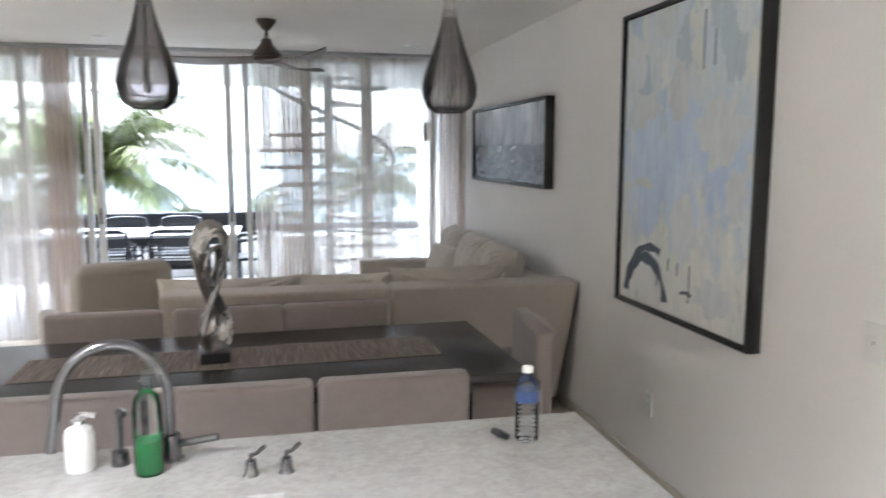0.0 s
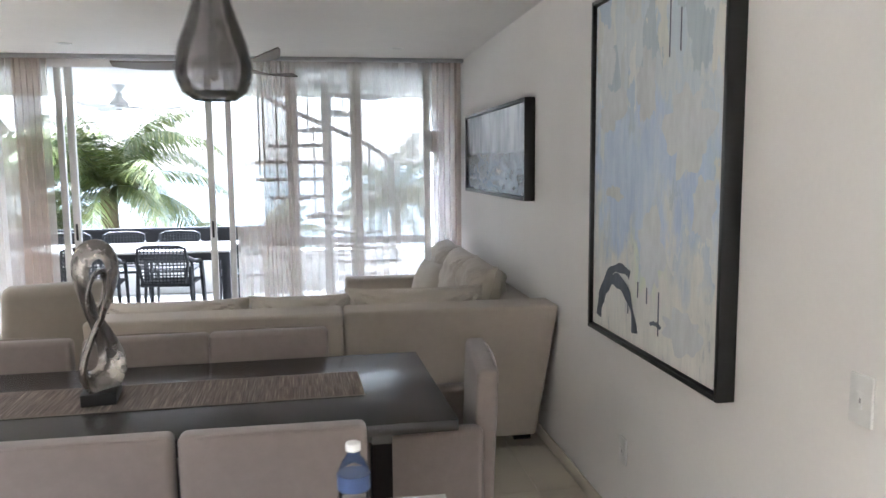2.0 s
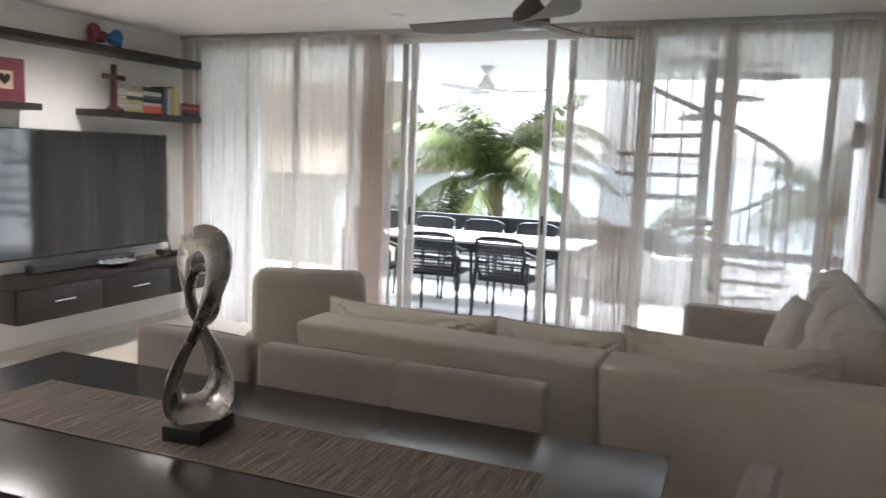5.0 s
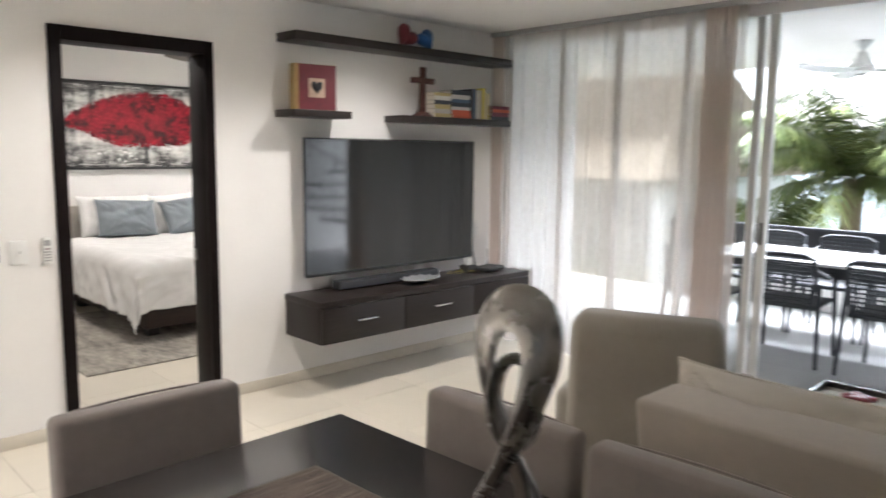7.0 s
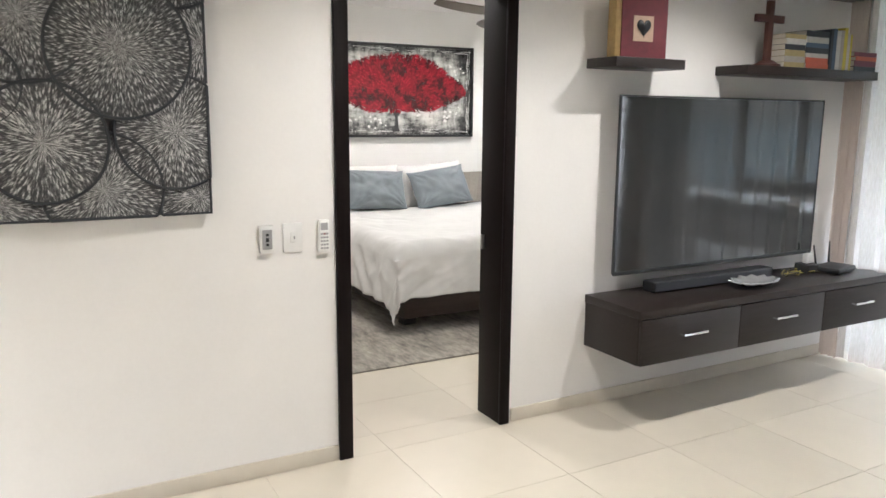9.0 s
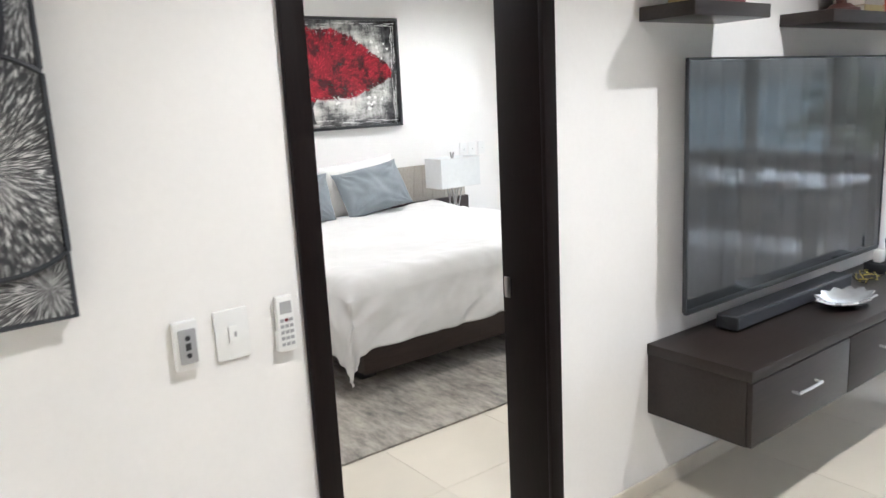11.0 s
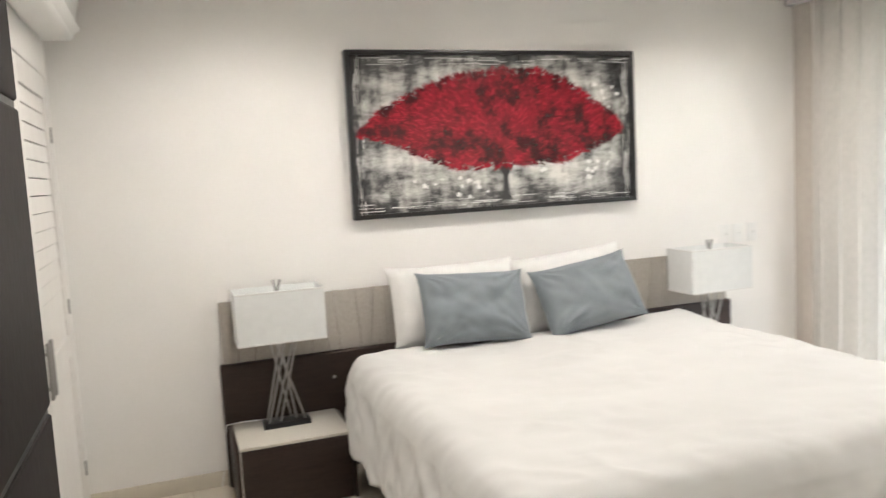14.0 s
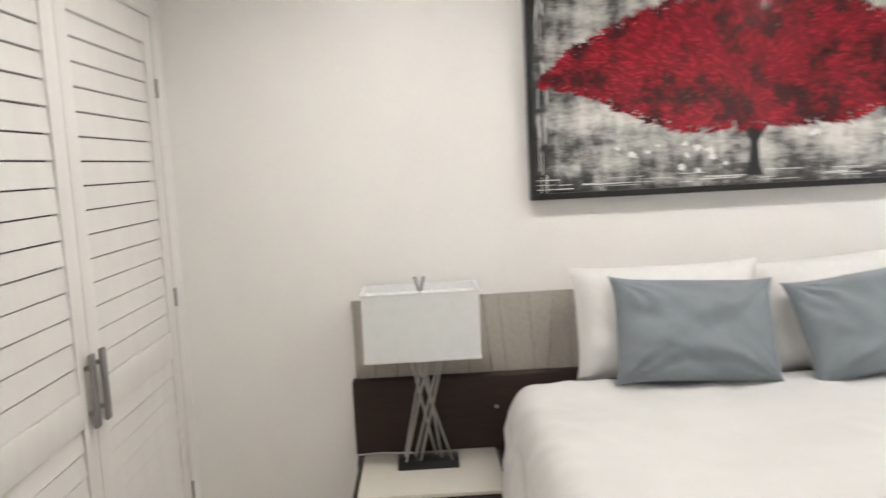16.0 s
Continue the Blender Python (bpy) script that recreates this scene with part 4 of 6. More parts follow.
ac = thing("armchair", pose(-0.90, 5.36, 0, 0, 0, 22), "greige fabric armchair with a tall rounded back", "armchair")
bm = bmesh.new()
box(bm, -0.33, 0.33, -0.36, -0.17, 0.14, 0.985, bevel=0.06, seg=5)
for v in bm.verts:
    k = max(0.0, v.co.z - 0.2)
    v.co.y -= 0.12 * k
    v.co.x *= 0.92 - 0.15 * k
    v.co.z -= 0.03 * (v.co.x / 0.3) ** 2 * (v.co.z > 0.8)
part("backrest", bm, RECLINER, ac)
part("seat", B(-0.27, 0.27, -0.17, 0.42, 0.16, 0.46, bevel=0.05, seg=4), RECLINER, ac)
for s in (-1, 1):
    part("arm", B(s * 0.32 - 0.06, s * 0.32 + 0.06, -0.20, 0.40, 0.12, 0.60, bevel=0.045, seg=4), RECLINER, ac)
part("base", L([(0.003, 0), (0.27, 0), (0.27, 0.03), (0.06, 0.05), (0.05, 0.15), (0.003, 0.15)]), STEEL, ac)
ct = thing("coffee_table", pose(-0.065, 6.42, 0), "dark wooden coffee table with a pale inset top", "coffee table")
part("rim", B(-0.62, 0.62, -0.36, 0.36, 0.31, 0.38, bevel=0.004), WENGE_X, ct)
part("inset", B(-0.58, 0.58, -0.32, 0.32, 0.378, 0.384), CREAMTOP, ct, "pale glass inset")
for x in (-0.56, 0.56):
    for y in (-0.30, 0.30):
        part("leg", B(x - 0.04, x + 0.04, y - 0.04, y + 0.04, 0, 0.31), WENGE_Z, ct)
tr = thing("serving_tray", pose(-0.065, 6.42, 0.384), "long dark wooden tray with a pale bottom on the coffee table", "tray")
part("bottom", B(-0.585, 0.585, -0.17, 0.17, 0, 0.012, bevel=0.003), CREAMTOP, tr)
for d in ((-0.60, 0.60, -0.185, -0.17, 0, 0.04), (-0.60, 0.60, 0.17, 0.185, 0, 0.04), (-0.60, -0.585, -0.17, 0.17, 0, 0.04), (0.585, 0.60, -0.17, 0.17, 0, 0.04)):
    part("side", B(*d, bevel=0.002), WENGE_X, tr)
REDCLAY = plain("dark_red_lacquer", (0.16, 0.02, 0.025), 0.3, grain=20, vary=0.2)
BLUECLAY = plain("blue_lacquer", (0.02, 0.10, 0.30), 0.3, grain=20, vary=0.2)
bm = bmesh.new()
for k in range(9):
    a = k * 2.4
    bmesh.ops.create_icosphere(bm, subdivisions=2, radius=0.022, matrix=pose(0.05 * math.cos(a) * (k / 9 + .3), 0.05 * math.sin(a) * (k / 9 + .3), 0.02) @ Matrix.Diagonal((1.3, 1, 0.7, 1)))
solo("bead_garland", bm, REDCLAY, "dark red bead ornament lying in the tray", "ornament", at=pose(-0.47, 6.44, 0.397))
bm = bmesh.new()
for k in range(12):
    bmesh.ops.create_icosphere(bm, subdivisions=2, radius=0.013, matrix=pose(0.026 * (k - 5.5), 0.012 * math.sin(k * 1.3), 0.012))
solo("bead_string", bm, BLACK, "string of dark round beads lying in the tray", "ornament", at=pose(-0.02, 6.50, 0.397))

# ---- paintings on the east wall ----
bp = thing("abstract_painting", pose(EX, 3.385, 1.566), "large blue and cream abstract in a black floater frame", "painting")
part("canvas", B(-0.045, -0.012, -0.535, 0.535, -0.682, 0.682), abstract_material(), bp)
for d in ((-0.06, -0.001, -0.562, -0.542, -0.707, 0.707), (-0.06, -0.001, 0.542, 0.562, -0.707, 0.707), (-0.06, -0.001, -0.542, 0.542, 0.689, 0.707), (-0.06, -0.001, -0.542, 0.542, -0.707, -0.689)):
    part("frame", B(*d, bevel=0.0015), BLACK, bp)
STROKE = plain("slate_blue_paint_stroke", (0.10, 0.12, 0.16), 0.5, grain=25, vary=0.5, stretch=(1, 1, 0.3))
WSTROKE = plain("chalky_paint_stroke", (0.64, 0.67, 0.69), 0.6, grain=30, vary=0.15, stretch=(1, 1, 0.4))
def arc_stroke(cy, cz, ry, rz, a0, a1, w, x):
    b, le, ri = bmesh.new(), [], []
    for a in np.linspace(a0, a1, 26):
        k = w * (0.7 + 0.5 * noise.noise(Vector((a * 3, cy * 9, cz))))
        le.append((cy + (ry + k) * math.cos(a), cz + (rz + k) * math.sin(a)))
        ri.append((cy + (ry - k) * math.cos(a), cz + (rz - k) * math.sin(a)))
    ribbon(b, le, ri, x)
    return b
part("paint_stroke", arc_stroke(0.27, -0.665, 0.19, 0.21, 0.12, 3.0, 0.04, -0.0462), STROKE, bp, "dark slate arch of paint")
part("paint_stroke", arc_stroke(0.22, -0.70, 0.26, 0.30, 0.5, 1.9, 0.028, -0.0461), STROKE, bp, "dark slate arch of paint")
for cy, cz, ry, rz, seed in ((0.02, 0.30, 0.085, 0.13, 1), (-0.30, 0.12, 0.15, 0.14, 2), (-0.42, -0.12, 0.07, 0.10, 3), (0.36, 0.24, 0.13, 0.10, 4), (0.30, -0.10, 0.08, 0.03, 5), (0.40, 0.44, 0.09, 0.12, 6), (-0.05, -0.30, 0.10, 0.14, 7), (-0.30, -0.55, 0.14, 0.07, 8)):
    bm = bmesh.new()
    vs = []
    for a in np.linspace(0, 2 * math.pi, 48, endpoint=False):
        k = 1 + 0.55 * noise.noise(Vector((2.2 * math.cos(a), 2.2 * math.sin(a), seed * 3.1))) + 0.2 * noise.noise(Vector((8 * math.cos(a), 8 * math.sin(a), seed)))
        vs.append(bm.verts.new((-0.0452 - 0.0001 * seed, max(-0.53, min(0.53, cy + ry * k * math.cos(a))), max(-0.675, min(0.675, cz + rz * k * math.sin(a))))))
    bm.faces.new(vs)
    part("paint_patch", bm, WSTROKE, bp, "chalky cream patch of paint")
for y, z, h in ((0.15, -0.52, 0.05), (0.06, -0.46, 0.03), (-0.02, -0.47, 0.03), (-0.12, -0.52, 0.08), (-0.16, 0.50, 0.12), (-0.24, 0.46, 0.07)):
    part("paint_stroke", B(-0.0464, -0.0452, y - 0.004, y + 0.004, z - h, z + h), STROKE, bp)
part("paint_stroke", arc_stroke(-0.10, -0.58, 0.05, 0.02, 0.4, 2.6, 0.010, -0.0462), STROKE, bp)
sp = thing("framed_photograph", pose(EX, 5.92, 1.668), "grey beach photograph in a deep black frame", "picture")
part("print", B(-0.05, -0.012, -0.885, 0.885, -0.275, 0.275), photo_material(), sp)
for d in ((-0.065, -0.001, -0.91, -0.888, -0.30, 0.30), (-0.065, -0.001, 0.888, 0.91, -0.30, 0.30), (-0.065, -0.001, -0.888, 0.888, 0.278, 0.30), (-0.065, -0.001, -0.888, 0.888, -0.30, -0.278)):
    part("frame", B(*d, bevel=0.0015), BLACK, sp)


def wall_plate(name, at, w, h, label, cat, rockers=1):
    """A plate on a wall; its face looks along local x."""
    p = thing(name, at, label, cat)
    part("plate", B(0.0005, 0.009, -w / 2, w / 2, -h / 2, h / 2, bevel=0.003), WHITEPL, p)
    for k in range(rockers):
        y = (k - (rockers - 1) / 2) * w / (rockers + 0.3)
        part("rocker", B(0.009, 0.013, y - 0.011, y + 0.011, -0.02, 0.02, bevel=0.0015), WHITEPL, p)
        part("slot", B(0.0132, 0.0138, y + 0.002, y + 0.008, -0.006, 0.006), GREYPL, p)
    return p


wall_plate("light_switch", pose(EX, 2.283, 1.039, 0, 0, 180), 0.075, 0.12, "white plastic light switch plate", "switch")
wall_plate("wall_outlet", pose(EX, 3.65, 0.385, 0, 0, 180), 0.07, 0.115, "white plastic wall outlet plate", "outlet")
wall_plate("light_switch", pose(WX, 3.725, 1.012), 0.082, 0.12, "white plastic light switch by the bedroom door", "switch")
wall_plate("wall_outlet", pose(WX, 7.06, 0.93), 0.07, 0.115, "white plastic outlet beside the television", "outlet")
for y in (7.50, 7.60, 7.72):
    wall_plate("light_switch", pose(BW, y, 1.05), 0.08, 0.12, "white plastic switch plate over the nightstand", "switch")
fr = thing("fan_control", pose(WX, 3.615, 1.012), "small grey fan control in a wall bracket", "fan control")
part("bracket", B(0.0005, 0.02, -0.028, 0.028, -0.056, 0.056, bevel=0.004), WHITEPL, fr)
part("face", B(0.02, 0.026, -0.02, 0.02, -0.04, 0.04, bevel=0.003), GREYPL, fr)
for z in (-0.02, 0.02):
    part("button", turned(L([(0.001, 0), (0.006, 0), (0.006, 0.002), (0.001, 0.002)], 12), pose(0.026, 0, z, 0, 90, 0)), BLACKPL, fr)
part("window", B(0.026, 0.0272, -0.006, 0.006, -0.008, 0.008), BLACKPL, fr)
rc = thing("air_conditioner_remote", pose(WX, 3.855, 1.012), "white air conditioner remote in its wall holder", "remote control")
part("holder", B(0.0005, 0.022, -0.024, 0.024, -0.07, -0.02, bevel=0.003), WHITEPL, rc)
part("body", B(0.004, 0.024, -0.022, 0.022, -0.068, 0.068, bevel=0.004), WHITEPL, rc)
part("display", B(0.024, 0.0252, -0.015, 0.015, 0.025, 0.055), GREYPL, rc, "grey display")
for r_ in range(5):
    for c_ in range(3):
        part("button", B(0.024, 0.026, -0.0165 + 0.012 * c_, -0.0075 + 0.012 * c_, -0.055 + 0.015 * r_, -0.047 + 0.015 * r_), REDCLAY if (r_, c_) == (4, 1) else GREYPL, rc)

# ---- media wall ----
mc = thing("media_cabinet", pose(WX, 6.295, 0), "floating dark wenge media cabinet with three drawers", "cabinet")
part("body", B(0.001, 0.395, -1.02, 1.02, 0.335, 0.565, bevel=0.002), WENGE_Y, mc)
part("top", B(0.001, 0.415, -1.025, 1.025, 0.567, 0.607, bevel=0.002), WENGE_Y, mc)
for k in range(3):
    y = -0.68 + 0.68 * k
    dr = part("drawer", B(0.395, 0.415, y - 0.337, y + 0.337, 0.337, 0.562, bevel=0.002), WENGE_Y, mc)
    h = part("handle", T([(0.415, y - 0.08, 0.465), (0.438, y - 0.08, 0.465), (0.44, y, 0.465), (0.438, y + 0.08, 0.465), (0.415, y + 0.08, 0.465)], 0.007, 10), CHROME, dr, "polished chrome bar handle")
tv = thing("television", pose(WX, 6.155, 0.72), "large flat television mounted on the wall, switched off", "television")
part("screen", B(0.08, 0.09, -0.776, 0.776, 0.008, 0.890), TV_SCREEN, tv, "dark glossy screen")
part("casing", B(0.03, 0.0795, -0.70, 0.70, 0.06, 0.84, bevel=0.004), BLACKPL, tv)
for d in ((0.078, 0.093, -0.785, -0.777, -0.002, 0.899), (0.078, 0.093, 0.777, 0.785, -0.002, 0.899), (0.078, 0.093, -0.777, 0.777, 0.891, 0.899), (0.078, 0.093, -0.777, 0.777, -0.012, 0.007)):
    part("bezel", B(*d, bevel=0.001), BLACKPL, tv)
part("mount", B(0.001, 0.03, -0.25, 0.25, 0.25, 0.65), BLACKPL, tv)
sb = thing("soundbar", pose(WX + 0.12, 6.05, 0.607), "long low black soundbar on the media cabinet", "soundbar")
part("body", B(-0.045, 0.045, -0.46, 0.46, 0.004, 0.062, bevel=0.008, seg=3), BLACKPL, sb)
part("grille", B(0.045, 0.047, -0.45, 0.45, 0.012, 0.055), CHARCOAL, sb)
bw = thing("crystal_bowl", pose(WX + 0.27, 6.22, 0.607), "shallow leaf-edged crystal bowl on the cabinet", "bowl")
bm = bmesh.new()
n = 48
rows = []
for r, z in ((0.01, 0.004), (0.05, 0.004), (0.09, 0.016), (0.125, 0.034), (0.122, 0.040), (0.088, 0.023), (0.05, 0.010), (0.01, 0.010)):
    rows.append([bm.verts.new(((r * 0.75) * (1 + 0.10 * math.cos(12 * 2 * math.pi * k / n) * (r > .08)) * math.cos(2 * math.pi * k / n), r * 1.25 * (1 + 0.10 * math.cos(12 * 2 * math.pi * k / n) * (r > .08)) * math.sin(2 * math.pi * k / n), z + 0.004 * math.cos(12 * 2 * math.pi * k / n) * (r > .08))) for k in range(n)])
for p, q in zip(rows, rows[1:]):
    for k in range(n):
        bm.faces.new((p[k], p[(k + 1) % n], q[(k + 1) % n], q[k]))
part("dish", bm, plain("pressed_silver_glass", (0.62, 0.63, 0.64), 0.2, 0.6, grain=30, vary=0.15), bw)
rt = thing("wifi_router", pose(WX + 0.20, 7.02, 0.607, 0, 0, 12), "flat black router with two antennas", "router")
part("body", B(-0.08, 0.08, -0.12, 0.12, 0.004, 0.034, bevel=0.01, seg=3), BLACKPL, rt)
for y in (-0.09, 0.09):
    part("antenna", R((-0.07, y, 0.03), (-0.085, y * 1.25, 0.16), 0.006, 0.004, 8), BLACKPL, rt)
ad = thing("modem_box", pose(WX + 0.13, 6.86, 0.607), "small dark modem with a white plug beside it", "modem")
part("body", B(-0.05, 0.05, -0.05, 0.05, 0, 0.05, bevel=0.006), BLACKPL, ad)
part("plug", B(-0.02, 0.02, -0.025, 0.025, 0.05, 0.11, bevel=0.008), WHITEPL, ad)
rng = random.Random(4)
for nm, mt, lab in (("yellow_cable", plain("yellow_cable_sheath", (0.5, 0.42, 0.12), 0.5), "loose yellow network cable on the cabinet"), ("black_cable", BLACKPL, "loose black power cable on the cabinet")):
    pts, p = [], Vector((WX + 0.12, 6.62, 0.612))
    for k in range(40):
        pts.append((WX + 0.14 + 0.05 * math.sin(k * 0.55) + rng.uniform(-.01, .01), 6.60 + 0.008 * k + 0.05 * math.cos(k * 0.7), 0.611 + 0.006 * (k % 3)))
    solo(nm, T(pts, 0.003, 6), mt, lab, "cable")


def shelf(y0, y1, z0, z1):
    s = thing("wall_shelf", pose(WX, 0, 0), "floating dark wenge wall shelf", "shelf", "wall shelves")
    part("board", B(0.001, 0.215, y0, y1, z0, z1, bevel=0.002), WENGE_Y, s)


shelf(5.24, 7.285, 2.205, 2.258)
shelf(5.22, 5.66, 1.742, 1.788)
shelf(6.11, 7.28, 1.738, 1.786)


def heart(w, h, d, n=40):
    bm = bmesh.new()
    outline = []
    for k in range(n):
        a = 2 * math.pi * k / n
        outline.append((w / 2 * math.sin(a) ** 3, h / 2 * (13 * math.cos(a) - 5 * math.cos(2 * a) - 2 * math.cos(3 * a) - math.cos(4 * a)) / 15 + h * 0.1))
    steps = [(math.sin(b), math.cos(b)) for b in np.linspace(-1.45, 1.45, 9)]
    rows = [[bm.verts.new((d / 2 * s, y * c, z * c)) for y, z in outline] for s, c in steps]
    for p, q in zip(rows, rows[1:]):
        for k in range(n):
            bm.faces.new((p[k], p[(k + 1) % n], q[(k + 1) % n], q[k]))
    bm.faces.new(rows[0])
    bm.faces.new(rows[-1][::-1])
    return bm


solo("heart_ornament", heart(0.17, 0.165, 0.11), REDCLAY, "dark red heart-shaped ornament on the top shelf", "ornament", at=pose(WX + 0.11, 6.205, 2.258 + 0.066, -38, 0, -12))
solo("heart_ornament", heart(0.155, 0.15, 0.11), BLUECLAY, "bright blue heart-shaped ornament on the top shelf", "ornament", at=pose(WX + 0.12, 6.39, 2.258 + 0.06, 30, 0, 8))
hb = thing("heart_box", pose(WX + 0.12, 5.425, 1.788, 0, 0, -8), "red box picture with a dark heart and gold edges", "decorative box")
part("body", B(-0.035, 0.035, -0.145, 0.145, 0.0, 0.285, bevel=0.004), plain("gilded_edge", (0.36, 0.25, 0.10), 0.5, grain=30, vary=0.3), hb)
part("front", B(0.035, 0.04, -0.115, 0.142, 0.004, 0.282), plain("crimson_paint", (0.13, 0.014, 0.022), 0.5, grain=25, vary=0.35), hb, "crimson painted front")
part("square", B(0.04, 0.043, -0.05, 0.062, 0.08, 0.198), plain("buff_paper", (0.52, 0.38, 0.28), 0.8, grain=40, vary=0.15), hb, "buff square")
part("heart", turned(heart(0.08, 0.085, 0.012), pose(0.046, 0.006, 0.137)), BLACK, hb, "black heart")
cx = thing("wooden_cross", pose(WX + 0.12, 6.365, 1.786), "dark wooden standing cross on a stepped base", "cross")
CROSSW = wood("red_brown_carved_wood", (0.075, 0.03, 0.024), 0.5, (12, 12, 1))
part("upright", B(-0.014, 0.014, -0.02, 0.02, 0.03, 0.35, bevel=0.003), CROSSW, cx)
part("crossbar", B(-0.013, 0.013, -0.108, 0.108, 0.235, 0.275, bevel=0.003), CROSSW, cx)
part("base", L([(0.003, 0), (0.075, 0), (0.072, 0.014), (0.055, 0.02), (0.035, 0.036), (0.003, 0.038)], 20), CROSSW, cx)
rng = random.Random(9)
BOOKC = [plain("book_cover", c, 0.5, grain=30, vary=0.15, bump=0.02) for c in ((0.03, 0.035, 0.045), (0.35, 0.28, 0.12), (0.50, 0.48, 0.44), (0.48, 0.09, 0.04), (0.06, 0.10, 0.16), (0.55, 0.45, 0.05), (0.16, 0.03, 0.05), (0.35, 0.32, 0.28))]
PAPER = plain("book_pages", (0.62, 0.58, 0.5), 0.9, grain=120, vary=0.08)


def book(at, w, h, t, mat, kind_label):
    b = thing("book", at, kind_label, "book", "books on the shelf")
    part("cover", B(-w / 2, w / 2, 0, 0.002, 0, h, bevel=0.0005), mat, b)
    part("cover", B(-w / 2, w / 2, t - 0.002, t, 0, h, bevel=0.0005), mat, b)
    part("spine", B(w / 2 - 0.002, w / 2, 0.002, t - 0.002, 0, h), mat, b)
    part("pages", B(-w / 2 + 0.004, w / 2 - 0.002, 0.002, t - 0.002, 0.003, h - 0.003), PAPER, b)


def lying_stack(y, n, ln, mats):
    z = 1.786
    for k in range(n):
        t = rng.uniform(0.022, 0.034)
        book(pose(WX + 0.125, y + rng.uniform(-.006, .006), z + t, -90, 0, rng.uniform(-2, 2)) @ pose(0, 0, -ln / 2), 0.135, ln, t, BOOKC[mats[k % len(mats)]], "paperback book lying in a stack")
        z += t


lying_stack(6.505, 6, 0.165, (1, 7, 1, 0, 2, 1))
lying_stack(6.69, 7, 0.195, (3, 3, 2, 0, 4, 2, 0))
y = 6.795
for k, (t, h, c) in enumerate(((0.022, 0.22, 0), (0.03, 0.225, 4), (0.035, 0.215, 2), (0.028, 0.22, 7), (0.03, 0.235, 5), (0.025, 0.205, 2), (0.018, 0.2, 5))):
    book(pose(WX + 0.125, y, 1.786), 0.14, h, t, BOOKC[c], "book standing upright on the shelf")
    y += t + 0.001
lying_stack(7.135, 4, 0.205, (0, 6, 3, 6))

dk = thing("disc_relief_panel", pose(WX, 3.02, 0), "grey carved wall panel of overlapping radiating discs", "wall art")
DISC = disc_material()
part("panel", B(0.001, 0.034, -0.38, 0.38, 1.135, 2.30, bevel=0.002), plain("grey_panel_edge", (0.10, 0.10, 0.10), 0.6, grain=40, vary=0.2), dk)


def clipped(cy, cz, r, lo, hi):
    pts = [(cy + r * math.cos(a), cz + r * 1.02 * math.sin(a)) for a in np.linspace(0, 2 * math.pi, 60, endpoint=False)]
    for ax, lim, sgn in ((0, lo[0], 1), (0, hi[0], -1), (1, lo[1], 1), (1, hi[1], -1)):
        out = []
        for p, q in zip(pts, pts[1:] + pts[:1]):
            a, b = sgn * (p[ax] - lim), sgn * (q[ax] - lim)
            if a >= 0:
                out.append(p)
            if a * b < 0:
                f = a / (a - b)
                out.append((p[0] + f * (q[0] - p[0]), p[1] + f * (q[1] - p[1])))
        pts = out
    return pts


discs = [(0.34, 1.20, 0.15), (-0.33, 1.20, 0.18), (0.37, 1.76, 0.14), (-0.30, 2.12, 0.2), (-0.02, 2.2, 0.22), (0.27, 2.10, 0.22), (0.01, 1.235, 0.20), (0.26, 1.44, 0.205), (-0.36, 1.60, 0.14), (-0.22, 1.83, 0.225), (-0.17, 1.405, 0.205), (0.09, 1.729, 0.238)]
for k, (cy, cz, r) in enumerate(discs):
    pts = clipped(cy, cz, r, (-0.38, 1.135), (0.38, 2.30))
    x = 0.0345 + 0.0018 * k
    bm = bmesh.new()
    mid = bm.verts.new((0.006, 0, 0))
    vs = [bm.verts.new((0, p[0] - cy, p[1] - cz)) for p in pts]
    for a, b in zip(vs, vs[1:] + vs[:1]):
        bm.faces.new((mid, a, b))
    dob = part("disc", bm, DISC, dk)
    dob.matrix_basis = pose(x, cy, cz)
    rim = part("rim", T([(0.001, p[0] - cy, p[1] - cz) for p in pts + pts[:1]], 0.0058, 6), CHARCOAL, dob, "raised dark rim")
    rim.matrix_parent_inverse = Matrix.Identity(4)

# ---- bedroom ----
rug = solo("rug", B(-6.6, -4.56, 4.35, 7.6, 0.0, 0.012, bevel=0.004), rug_material(), "faded grey and beige patterned rug under the bed", "rug")
bd = thing("bed", pose(0, 0, 0), "king bed with a white duvet on a dark base", "bed")
part("base", B(-7.25, -5.14, 5.0, 6.92, 0.12, 0.30, bevel=0.006), BROWNBED, bd)
part("mattress", B(-7.22, -5.16, 4.99, 6.93, 0.30, 0.575, bevel=0.06, seg=4), DUVET, bd)
for x in (-7.0, -5.4):
    for y in (5.15, 6.77):
        part("foot", B(x - 0.05, x + 0.05, y - 0.05, y + 0.05, 0, 0.12), BLACK, bd)
bm = bmesh.new()
NX, NY = 170, 190
grid = []
X0, X1, Y0, Y1, TOP = -7.02, -5.11, 4.93, 6.99, 0.655
